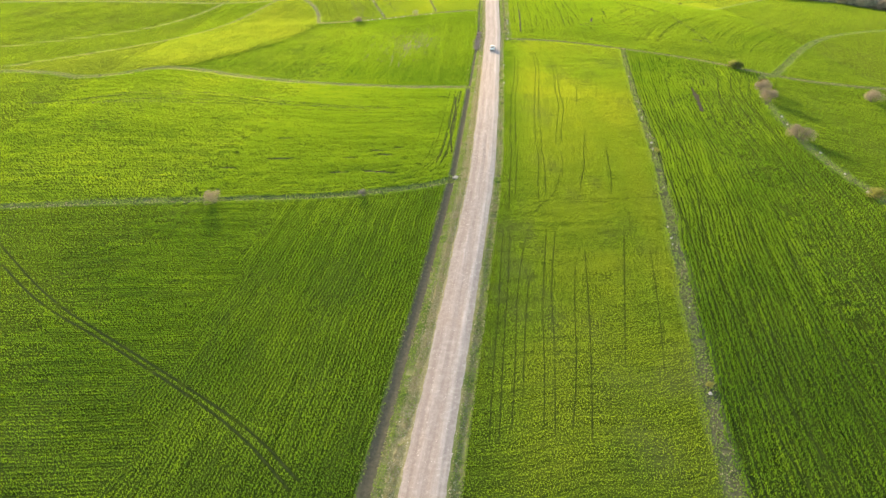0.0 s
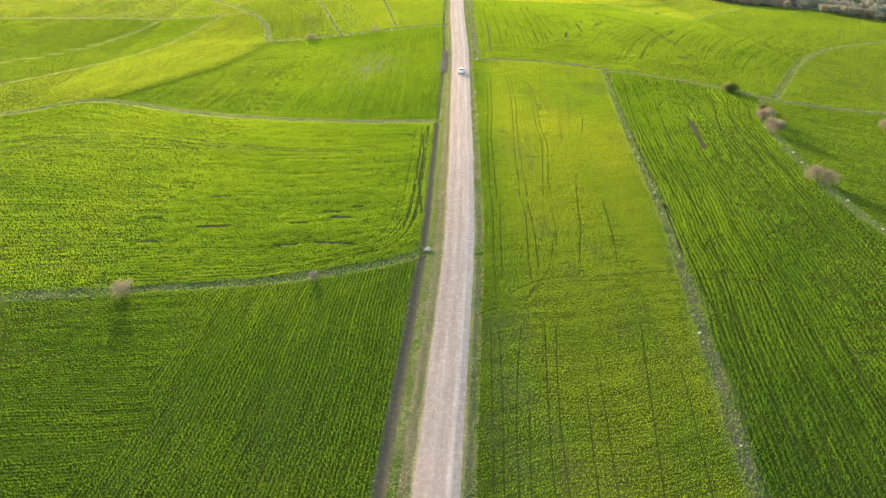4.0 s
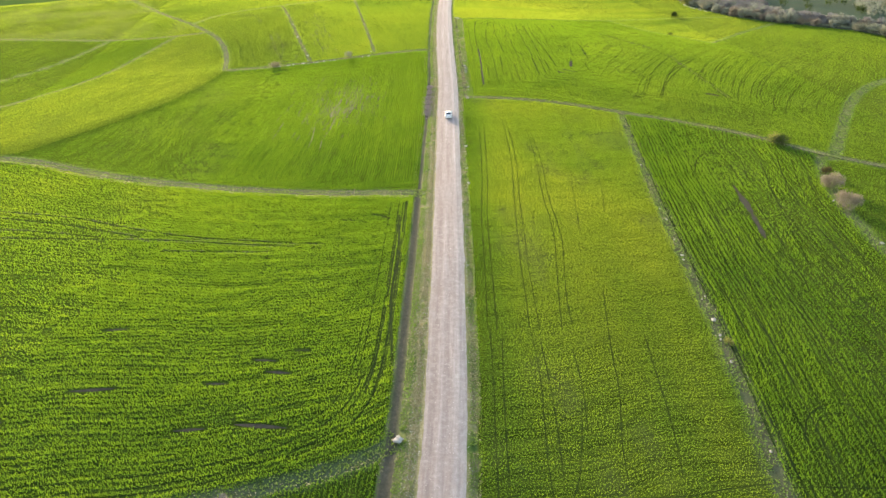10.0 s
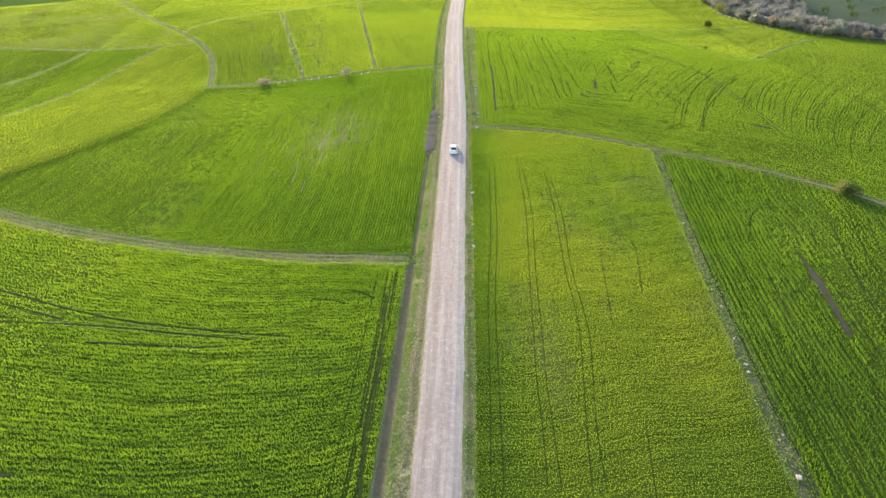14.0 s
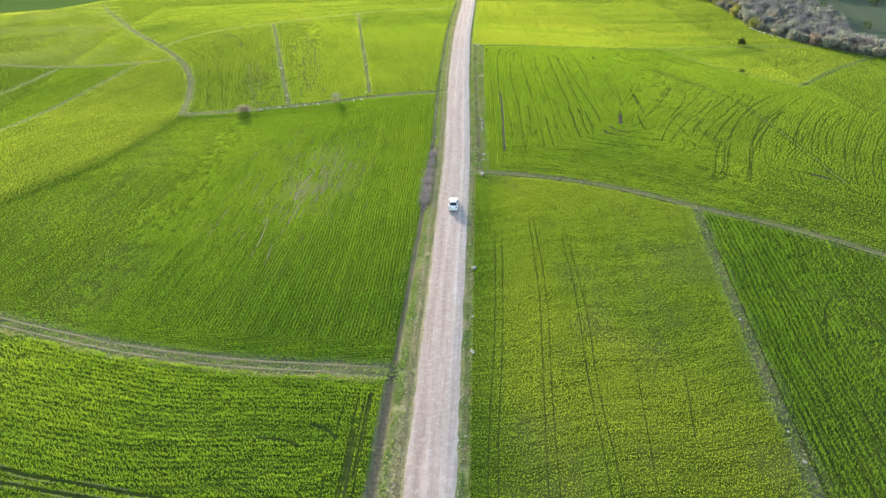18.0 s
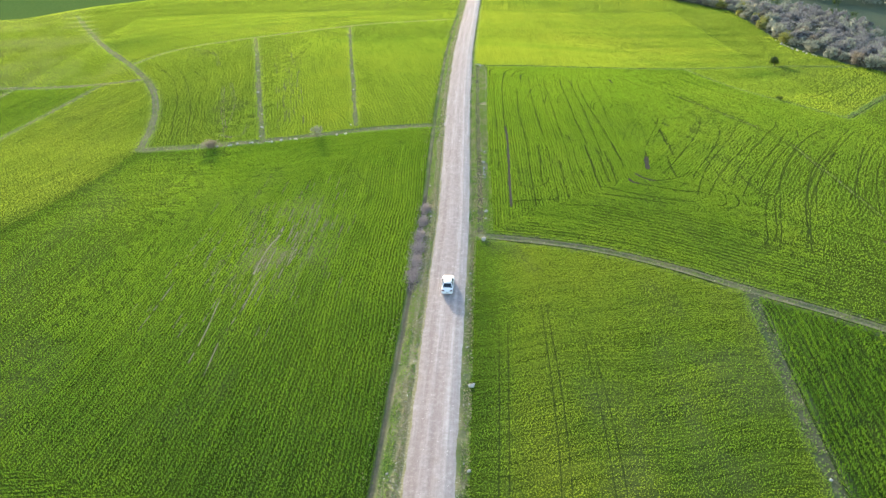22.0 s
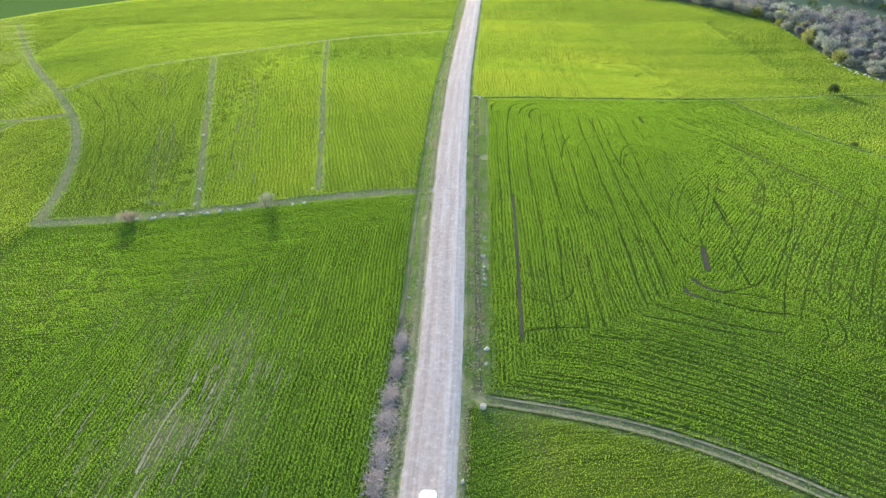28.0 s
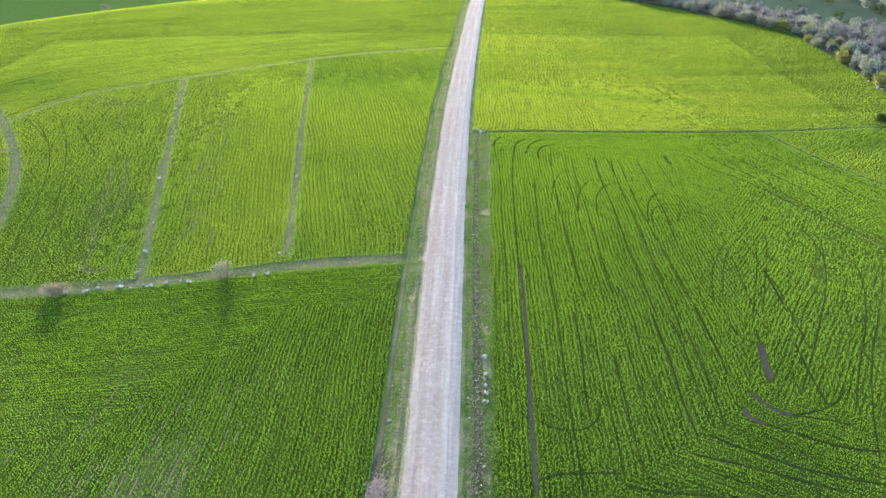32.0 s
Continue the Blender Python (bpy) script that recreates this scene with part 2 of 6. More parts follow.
BRUSH = leaf_material("cut_brush", (0.23, 0.185, 0.165), (0.38, 0.325, 0.295), 0.2)


def paint(name, colour, rough, metal=0.0, coat=0.0, spec=0.5):
    m = Nodes(name, rough, spec)
    m.colour(m.mix(m.step(m.noise(3.0, 4, 0.6, m.coords()), 0.3, 0.8), colour, tuple(c * 0.88 for c in colour)))
    m.bsdf.inputs["Metallic"].default_value, m.bsdf.inputs["Coat Weight"].default_value = metal, coat
    return m.mat


CAR_WHITE = paint("white_car_paint", (0.80, 0.80, 0.79), 0.35, coat=0.6)
CAR_GLASS = paint("tinted_car_glass", (0.018, 0.024, 0.03), 0.08)
RUBBER = paint("tyre_rubber", (0.02, 0.02, 0.02), 0.85, spec=0.2)
ALLOY = paint("alloy_rim", (0.55, 0.55, 0.56), 0.35, metal=0.9)
DARK_PLASTIC = paint("dark_plastic", (0.03, 0.03, 0.032), 0.6)
RED_LENS = paint("red_tail_lens", (0.09, 0.008, 0.008), 0.45, spec=0.2)
CLEAR_LENS = paint("clear_headlamp_lens", (0.62, 0.64, 0.66), 0.15)
PLATE_WHITE = paint("white_plate", (0.75, 0.75, 0.73), 0.4)

# ---- helpers for meshes ----


def mesh_object(name, verts, faces, mat, parent=None, smooth=False):
    """A mesh from an n x 3 array and an m x k array of corners."""
    me = bpy.data.meshes.new(name)
    verts, faces = np.asarray(verts, np.float32), np.asarray(faces, np.int32)
    n, k = faces.shape
    me.vertices.add(len(verts))
    me.vertices.foreach_set("co", verts.ravel())
    me.loops.add(n * k)
    me.loops.foreach_set("vertex_index", faces.ravel())
    me.polygons.add(n)
    me.polygons.foreach_set("loop_start", np.arange(0, n * k, k, dtype=np.int32))
    me.update(calc_edges=True)
    if smooth:
        me.polygons.foreach_set("use_smooth", np.ones(n, bool))
    me.materials.append(mat)
    ob = new(name, me)
    ob.parent = parent
    return ob


def part(name, bm, mat, parent=None, label="", smooth=False):
    me = bpy.data.meshes.new(name)
    bm.to_mesh(me)
    bm.free()
    if smooth:
        me.polygons.foreach_set("use_smooth", np.ones(len(me.polygons), bool))
    me.materials.append(mat)
    ob = new(name, me)
    ob.parent = parent
    return tagged(ob, label)


def lattice_noise(x, y, seed=0):
    """Smooth value noise from 0 to 1 with cells of 1 x 1."""
    xi, yi = np.floor(x).astype(np.int64), np.floor(y).astype(np.int64)
    fx, fy = x - xi, y - yi
    fx, fy = fx * fx * (3 - 2 * fx), fy * fy * (3 - 2 * fy)

    def h(a, b):
        n = (a * 374761393 + b * 668265263 + seed * 974711) & 0xFFFFFFFF
        n = ((n ^ (n >> 13)) * 1274126177) & 0xFFFFFFFF
        return ((n ^ (n >> 16)) & 0xFFFF) / 65535.0

    return (h(xi, yi) * (1 - fx) + h(xi + 1, yi) * fx) * (1 - fy) + (h(xi, yi + 1) * (1 - fx) + h(xi + 1, yi + 1) * fx) * fy


def cloud(x, y, size, seed=0):
    return (lattice_noise(x / size, y / size, seed) * 0.6 + lattice_noise(x / size * 2.1 + 7, y / size * 2.1, seed + 1) * 0.28 + lattice_noise(x / size * 4.3, y / size * 4.3 + 3, seed + 2) * 0.12)


def smooth_step(v, lo, hi):
    s = np.clip((v - lo) / (hi - lo), 0, 1)
    return s * s * (3 - 2 * s)


# ---- the lie of the land ----
HILLS = ((-110, 60, -0.3), (-40, 60, -0.2), (30, 60, -0.6), (100, 60, -0.1), (-110, 140, 0.9), (-40, 140, 1.2), (30, 140, 1.5), (100, 140, -1.2), (-110, 215, 1.5), (-40, 215, -1.3), (30, 215, 0.6), (100, 215, 0.3), (-110, 290, -1.5), (-40, 290, -1.8), (30, 290, 2.9), (100, 290, 0.2), (-110, 360, 0.4), (-40, 360, 2.9), (30, 360, 2.3), (100, 360, -2.7), (-110, 440, 1.2), (-40, 440, 1), (30, 440, 1), (100, 440, -0.3))
ROAD_Y = (-400, 20, 43.7, 73, 119, 141, 157, 181, 207, 246, 275, 301, 317, 353, 397, 467, 495, 560, 700, 3000)
ROAD_X = (-44, -5.2, -2.55, 1.65, 8.0, 10.1, 11.65, 13.75, 16.05, 19.6, 21.5, 23.3, 24.65, 27.65, 32.1, 39.5, 42.8, 51, 70, 400)
WOOD_DEPTH_Y, WOOD_DEPTH = (300, 345, 380, 410, 450), (12, 22, 40, 54, 66)
WOOD_Y = (200, 250, 280, 305, 325, 346, 370, 400, 430, 450, 490, 530, 600)
WOOD_X = (225, 200, 183, 172, 154, 144, 139, 141, 143, 133, 104, 80, 50)
CREST_X = (-700, -260, -154, -134, -112, -85, -10, 60, 120)
CREST_Y = (380, 400, 434, 459, 478, 497, 530, 545, 530)


def curve_at(v, keys, values):
    """A line through the given corners, rounded at them."""
    return sum(np.interp(v + d, keys, values) for d in (-9, -6, -3, 0, 3, 6, 9)) / 7


def road_x(y):
    return curve_at(np.asarray(y, float), ROAD_Y, ROAD_X)


def land(x, y):
    """Height of the bare land."""
    x, y = np.asarray(x, float), np.asarray(y, float)
    z = np.full(np.broadcast(x, y).shape, 1.0)
    for hx, hy, h in HILLS:
        z += h * np.exp(-((x - hx) ** 2 + (y - hy) ** 2) / 62.0 ** 2)
    z += (cloud(x, y, 23, 5) - 0.5) * 0.35
    beyond = x - np.interp(y, WOOD_Y, WOOD_X)
    z += -7 * smooth_step(beyond, 0, 55) + 48 * smooth_step(beyond, 66, 440)
    z += -9 * smooth_step(y - np.interp(x, CREST_X, CREST_Y), -5, 75) * smooth_step(beyond, 10, -30)
    z += 30 * smooth_step(y, 700, 1500)
    step_off = x - np.interp(y, (209, 213, 237, 254, 272, 286, 300), (-84, -79, -66, -58, -52.5, -49.3, -50))
    z += 0.65 * smooth_step(step_off, 3.5, -3.5) * smooth_step(step_off, -60, -8) * smooth_step(y, 203, 222) * smooth_step(y, 297, 280)
    return z


def cross_section(u):
    """Ditch, verges and road bed across the road's line, in metres off the land."""
    z = -0.2 * np.exp(-((u + 5.4) / 0.7) ** 2)
    z += 0.10 * np.exp(-((u + 3.7) / 0.8) ** 2)
    z += 0.10 * smooth_step(np.abs(u), 3.4, 2.3)
    z += -0.14 * np.exp(-((u - 3.3) / 0.6) ** 2)
    return z


def surface(x, y):
    return land(x, y) + cross_section(x - road_x(y)) * smooth_step(y, 700, 500)


# ---- plan of tracks, banks and fields ----
TRACK_A = ((-140, 106), (-79, 108.3), (-44, 109.2), (-24, 109.2), (-15, 110.1), (-8, 111.5), (-1.2, 113.4), (2.6, 116.5))
TRACK_B = ((-190, 213), (-136, 207.5), (-115, 202), (-107.5, 196.5), (-97, 199.5), (-86.5, 211), (-72, 206), (-59, 198.6), (-39, 190), (-19, 182.5), (8.5, 178))
BANK_C = ((-86, 209), (-79, 213), (-66, 236.8), (-58, 254), (-52.5, 272), (-49.3, 286))
PATH_C = ((-49.3, 286), (-52.2, 304), (-57.3, 321.7), (-65, 336.4), (-75, 351.5), (-94, 377.6), (-112, 408), (-131, 441))
TOP_C = ((-75, 351.5), (-67, 368.5), (-42, 377.5), (-11.5, 395), (28.4, 410))
LEFT_D = ((-66, 336.5), (-77, 334), (-102, 334.3), (-120, 339), (-180, 352), (-260, 352))
LEFT_D2 = ((-77, 333), (-84.5, 306), (-90, 282), (-104, 250), (-122, 226), (-140, 209))
LEFT_D3 = ((-102, 334), (-105, 319), (-115, 290), (-135, 262), (-170, 238))
STRIP_A = ((-42, 377.5), (-34.6, 345.6), (-28.2, 314.4), (-22, 287.5))
STRIP_B = ((-11.5, 395), (-6.3, 341.8), (-3, 310.7), (-1, 290))
TRACK_F = ((-49.5, 286), (-33, 285.8), (-21.6, 286), (-11.8, 286.4), (2.9, 287), (18.4, 286.8))
STRIP_H = ((26, 34), (27, 43), (30.5, 61.5), (36, 88.7), (43.8, 127.8), (47.4, 152.2), (51.2, 174.2), (59, 217))
TRACK_I = ((23.8, 236.3), (38.8, 232), (49.2, 226.6), (59.3, 218.7), (72.5, 210.2), (85.9, 198.7), (94, 187.5), (108, 178), (150, 162), (240, 140))
PATH_J = ((94, 186.5), (106, 203), (121, 223), (133, 234), (148, 242.6), (175, 247), (215, 252))
HEDGE_K = ((92, 188), (87, 179), (82.2, 164), (78.2, 139), (77, 122), (78.6, 106), (80, 70))
LINE_L = ((30.6, 334.9), (59, 337.8), (94, 343.5), (124, 347), (146, 341))
PATH_L = ((94, 344), (100, 319.4), (115.5, 292))
PATH_L2 = ((115.5, 292), (134, 309), (156, 324.5))
FAINT_M = ((80, 308.4), (82.8, 301.6), (85.9, 293.7), (89.3, 286.3), (90.6, 281.7), (91.9, 274.6), (92.1, 267.6), (91.8, 261.8), (92, 257.4), (91.8, 250.8), (91.5, 246), (91.2, 241.6), (91.2, 236.5), (90.7, 232.2), (90.9, 226.8))
# name, line, half width without crop, dryness, bareness
TRACKS = (
    (TRACK_A, 0.95, 0.05, -0.3), (TRACK_B, 1.5, 0.34, 0.1), (PATH_C, 0.9, 0.65, 0.05),
    (TOP_C, 0.8, 0.5, 0.35), (LEFT_D, 1.0, 0.7, 0.2), (LEFT_D2, 0.7, 0.55, 0.1), (LEFT_D3, 0.7, 0.55, 0.1),
    (STRIP_A, 0.6, 0.75, 0.2), (STRIP_B, 0.5, 0.75, 0.2), (TRACK_F, 1.1, 0.6, 0.05), (STRIP_H, 0.75, 0.3, 0.45),
    (TRACK_I, 0.95, 0.55, 0.05), (PATH_J, 1.08, 0.25, 0.0), (HEDGE_K, 0.8, 0.3, 0.2), (LINE_L, 0.8, -0.4, 0.3),
    (PATH_L, 0.5, -0.3, 0.25), (PATH_L2, 0.8, 0.05, 0.1))


def near_line(x, y, line):
    """Distance from a bent line of corners, and the way along it."""
    best, way, run = np.full(x.shape, 1e9), np.zeros(x.shape), 0.0
    for (ax, ay), (bx, by) in zip(line, line[1:]):
        dx, dy = bx - ax, by - ay
        size = math.hypot(dx, dy)
        t = np.clip(((x - ax) * dx + (y - ay) * dy) / size ** 2, 0, 1)
        d = np.hypot(x - ax - t * dx, y - ay - t * dy)
        closer = d < best
        best, way = np.where(closer, d, best), np.where(closer, run + t * size, way)
        run += size
    return best, way


def rounded(line, times=2):
    """Cuts the corners of a bent line."""
    for _ in range(times):
        cut = [line[0]]
        for a, b in zip(line, line[1:]):
            cut += [(a[0] * 0.75 + b[0] * 0.25, a[1] * 0.75 + b[1] * 0.25), (a[0] * 0.25 + b[0] * 0.75, a[1] * 0.25 + b[1] * 0.75)]
        line = tuple(cut + [line[-1]])
    return line


def y_on(x, line):
    pts = sorted(line)
    return np.interp(x, [p[0] for p in pts], [p[1] for p in pts])


def x_on(y, line):
    pts = sorted(line, key=lambda p: p[1])
    return np.interp(y, [p[1] for p in pts], [p[0] for p in pts])


FIELDS = ("near_west", "west", "mid_west", "bank_west", "strip_west", "strip_middle", "strip_road", "far_west", "hill_west",
          "near_east", "ploughed_east", "hedge_east", "mid_east", "slope_east", "wedge_east", "far_east", "terrace_west", "terrace_far")
NUMBER = {name: i for i, name in enumerate(FIELDS)}


def field_at(x, y):
    """Number of the field at each place, -1 for none."""
    u = x - road_x(y)
    f = np.full(x.shape, -1)
    west = u < np.where(y < 180, -6.4, -5.85)
    ya, yb, yf = y_on(x, TRACK_A), y_on(x, TRACK_B), 286.3
    path_x = np.where(y < 286, x_on(y, BANK_C), x_on(y, PATH_C))
    f[west & (y < ya)] = NUMBER["near_west"]
    f[west & (y >= ya) & (y < yb)] = NUMBER["west"]
    f[west & (y >= yb) & (y < yf) & (x > path_x)] = NUMBER["mid_west"]
    bank = west & (y >= yb) & (x <= path_x) & (y < y_on(x, LEFT_D))
    f[bank] = NUMBER["bank_west"]
    f[bank & (x < x_on(y, LEFT_D2))] = NUMBER["terrace_west"]
    f[bank & (x < x_on(y, LEFT_D3))] = NUMBER["terrace_far"]
    up = west & (y >= yf) & (x > path_x)
    top = y_on(x, TOP_C)
    strips = up & (y < top)
    f[strips] = NUMBER["strip_west"]
    f[strips & (x > x_on(y, STRIP_A))] = NUMBER["strip_middle"]
    f[strips & (x > x_on(y, STRIP_B))] = NUMBER["strip_road"]
    f[west & (y >= top) & (x > path_x) & (y > 352)] = NUMBER["far_west"]
    f[west & (x <= path_x) & (y >= y_on(x, LEFT_D)) & (y > 330)] = NUMBER["hill_west"]
    east = u > np.where(y < 236, 3.6, np.interp(y, (236, 245, 316, 340), (5.7, 5.9, 7.1, 7.1)))
    yi = y_on(x, TRACK_I)
    low = east & (y < yi)
    f[low] = NUMBER["near_east"]
    f[low & (x > x_on(y, STRIP_H))] = NUMBER["ploughed_east"]
    f[low & (x > x_on(y, HEDGE_K))] = NUMBER["hedge_east"]
    high = east & (y >= yi)
    f[high] = NUMBER["mid_east"]
    f[high & (x > 94) & (y < y_on(x, PATH_J))] = NUMBER["slope_east"]
    f[high & (x > x_on(y, PATH_L)) & (y > y_on(x, PATH_L2)) & (y > 291)] = NUMBER["wedge_east"]
    f[(u > 3.6) & (y > y_on(x, LINE_L)) & (y > 330)] = NUMBER["far_east"]
    f[east & (x > np.interp(y, WOOD_Y, WOOD_X) + 1.2) & (y > 240)] = -1
    f[y > np.interp(x, CREST_X, CREST_Y) + 25] = -1
    return f


def crop_tone(x, y, f):
    """How yellow the crop stands, 0 to 1, by field and by patches in it."""
    base = np.array([0.22, 0.46, 0.33, 0.60, 0.44, 0.48, 0.34, 0.46, 0.52, 0.54, 0.18, 0.27, 0.38, 0.43, 0.40, 0.62, 0.5, 0.45])[np.clip(f, 0, None)]
    tone = base + (cloud(x, y, 38, 11) - 0.5) * 0.5 + (cloud(x, y, 9, 21) - 0.5) * 0.28
    road_side = (f == NUMBER["near_east"]) * smooth_step(x - road_x(y), 10, 5) * 0.2
    thin = (f == NUMBER["near_east"]) * smooth_step(cloud(x, y, 26, 31), 0.5, 0.75) * 0.25
    bands = (f == NUMBER["near_east"]) * (lattice_noise((x - road_x(y)) / 4.2, y / 90, 33) - 0.5) * 0.34
    soft = (f == NUMBER["far_east"]) * ((lattice_noise(x / 55, y / 5.0, 34) - 0.5) * 0.5 - 0.10 * smooth_step(np.interp(y, WOOD_Y, WOOD_X) - x, 34, 8) * (y < 480))
    soft += np.isin(f, (NUMBER["far_west"], NUMBER["wedge_east"])) * (lattice_noise((x + y) / 50, (y - 0.28 * x) / 4.0, 37) - 0.5) * 0.35
    # tone falls towards the south-west of mid_west
    sw_drop = (f == NUMBER["mid_west"]) * smooth_step(y + 0.25 * x, 222, 190) * 0.16
    return np.clip(tone + soft - sw_drop - road_side + thin + bands, 0.0, 1.0)


def thin_crop(x, y, f):
    """Share of bare ground where the crop stands thin, 0 to 1."""
    patch = smooth_step(cloud(x * 2.2, y, 26, 35) * 0.6 + cloud(x * 2.5, y, 6, 36) * 0.4, 0.50, 0.72)
    failed = (f == NUMBER["mid_west"]) * np.exp(-((x + 8.5) / 6.5) ** 2 - ((y - 240) / 13) ** 2) * smooth_step(lattice_noise((x - road_x(y)) / 1.3, y / 9, 38), 0.35, 0.75)
    return np.maximum(failed, 0) * 0.7 + patch * np.array([0.2, 0.15, 0.32, 0.2, 0.5, 0.3, 0.2, 0.15, 0.6, 0.56, 0.2, 0.2, 0.2, 0.2, 0.2, 0.2, 0.2, 0.3])[np.clip(f, 0, None)] * (f >= 0)


SEAM_NEAR_WEST = ((-29.7, 91.4), (-32, 80.3), (-33, 71), (-33, 63), (-34, 57.7), (-32.5, 45))
HEAD_MID_WEST = ((-75, 240), (-40, 247), (-24.6, 254.2), (-18.7, 259), (-10, 262), (-6.2, 267.9), (-0.1, 275), (16, 278.4))
SEAM_MID_EAST = ((18, 236), (25.4, 237.9), (29.5, 241.3), (33.8, 244.4), (40, 248), (46.5, 252), (53.5, 256.4), (62, 255.8), (69.6, 251), (75.4, 248), (84, 238), (97, 222))
DIAGONAL_EAST = ((71.4, 326), (79.6, 309), (84.3, 299), (89, 290), (95, 276), (101, 262))
LOOPS_EAST = ((53, 254), (56, 262), (62, 280), (72, 304), (76, 322))


def rows_of(name):
    """Coordinates across and along the drill rows of a field, for a place."""
    if name == "west":
        def west_rows(x, y):
            ya, yb = y_on(x, TRACK_A), y_on(np.clip(x, -90, 8), TRACK_B)
            return 66 * (y - ya) / np.maximum(yb - ya, 40), x
        return west_rows
    if name == "near_west":
        def near_rows(x, y):
            cross = x < x_on(y, SEAM_NEAR_WEST) + 2 * np.sin(y * 0.4)
            return np.where(cross, y, x - road_x(y)), np.where(cross, x, y)
        return near_rows
    if name == "mid_west":
        def mid_rows(x, y):
            cross = (y > y_on(x, HEAD_MID_WEST) + 1.5 * np.sin(x * 0.5)) | (y < y_on(x, TRACK_B) + 6)
            return np.where(cross, y - 0.02 * x, x - road_x(y)), np.where(cross, x, y)
        return mid_rows
    if name == "near_east":
        return lambda x, y: (y - 0.12 * (x - road_x(y)) + 0.5 * np.sin(x * 0.35), x)
    if name in ("far_west",):
        return lambda x, y: (y - 0.28 * x, x)
    if name in ("bank_west", "terrace_west", "terrace_far"):
        return lambda x, y: (x * 0.90 - (y - 210) * 0.42, y)
    if name == "hill_west":
        return lambda x, y: (x * 0.75 + y * 0.65, y - x)
    if name in ("strip_west", "strip_middle", "strip_road"):
        return lambda x, y: (x + 0.165 * (y - 286), y)
    if name == "ploughed_east":
        def plough_rows(x, y):
            return x - x_on(y, STRIP_H) - 0.0022 * np.maximum(y - 140, 0) * (x - x_on(y, STRIP_H) - 14), y
        return plough_rows
    if name in ("hedge_east", "slope_east"):
        return lambda x, y: (x * 0.6 + y * 0.8, x)
    if name == "mid_east":
        def east_rows(x, y):
            r, s = x - road_x(y), y
            loops = x > x_on(y, LOOPS_EAST)
            r, s = np.where(loops, 0.80 * x - 0.60 * y, r), np.where(loops, 0.6 * x + 0.8 * y, s)
            diagonal = (x > x_on(y, DIAGONAL_EAST)) & (y > 268)
            r, s = np.where(diagonal, 0.88 * (x - x_on(y, DIAGONAL_EAST)), r), np.where(diagonal, y, s)
            south = y < y_on(x, SEAM_MID_EAST)
            r, s = np.where(south, 0.9 * (y - y_on(x, TRACK_I)), r), np.where(south, x, s)
            north = (y > 326) & (x < 84)
            return np.where(north, y - 0.08 * x, r), np.where(north, x, s)
        return east_rows
    if name == "far_east":
        return lambda x, y: (np.where(x - road_x(y) < 34, x - road_x(y), y - 0.1 * x), np.where(x - road_x(y) < 34, y, x))
    if name == "wedge_east":
        return lambda x, y: (0.7 * y - 0.7 * x, x + y)
    return lambda x, y: (x - road_x(y), y)


# ---- ground: one sheet to the horizon ----
def spread(lo, hi, fine, reach, grow=1.22):
    """Even steps from lo to hi, then wider and wider ones to either side."""
    mid = list(np.arange(lo, hi, fine))
    out, step = [hi], fine
    while out[-1] < reach:
        step *= grow
        out.append(out[-1] + step)
    back, step = [lo], fine
    while back[-1] > -reach:
        step *= grow
        back.append(back[-1] - step)
    return np.array(back[:0:-1] + mid + out)


us = np.concatenate([spread(-128, 150, 1.05, 3800)])
us = np.unique(np.round(np.concatenate([us[(us < -8.5) | (us > 8.2)], np.arange(-8.4, 8.2, 0.3)]), 3))
vs = spread(24, 470, 1.0, 3800)
gu, gv = np.meshgrid(us, vs)
gx, gy = gu + road_x(gv), gv
gx, gy = gx.ravel(), gy.ravel()
gz = surface(gx, gy)
gf = field_at(gx, gy)
crop = (gf >= 0).astype(float)
dry, bare = np.zeros(len(gx)), np.zeros(len(gx))
patchy = cloud(gx, gy, 2.6, 41)
for line, half, dryness, bareness in TRACKS:
    d, way = near_line(gx, gy, rounded(line))
    on = smooth_step(d, half + 0.7, half - 0.3)
    crop *= 1 - on
    dry = np.maximum(dry, on * np.clip(dryness + (patchy - 0.5) * 0.9, 0, 1))
    bare = np.maximum(bare, on * np.clip(bareness + (patchy - 0.6) * 0.5, 0, 1))
    gz -= 0.06 * on
bare = np.maximum(bare, 0.38 * thin_crop(gx, gy, gf))
dry = np.maximum(dry, 0.25 * (gf == NUMBER["hill_west"]) * smooth_step(cloud(gx * 1.6, gy, 14, 36), 0.35, 0.65))
row_streak = lattice_noise((gx - road_x(gy)) / 1.3, gy / 9, 38)
dry = np.maximum(dry, (gf == NUMBER["mid_west"]) * 0.4 * np.exp(-((gx + 8.5) / 6.5) ** 2 - ((gy - 240) / 13) ** 2) * smooth_step(row_streak, 0.35, 0.75))
u_all = gx - road_x(gy)
into_wood = gx - np.interp(gy, WOOD_Y, WOOD_X)
floor_of_wood = smooth_step(into_wood, 1.5, 6) * smooth_step(into_wood - np.interp(gy, WOOD_DEPTH_Y, WOOD_DEPTH), 2, -6) * (gy > 225) * (gy < 660)
dry = np.maximum(dry, floor_of_wood * 0.25)
bare = np.maximum(bare, floor_of_wood * 0.85)
verge = (np.abs(u_all) < 7.3) & (gf < 0)
dry = np.where(verge, np.clip(0.45 + (patchy - 0.5) * 1.6 + 0.55 * (np.abs(u_all + 3.0) < 0.8), 0, 1), dry)
ditch_wide = np.interp(gy, (110, 118, 176, 184, 220, 224, 249, 253, 290), (1.0, 0.75, 0.75, 0.5, 0.5, 1.25, 1.25, 0.5, 0.3))
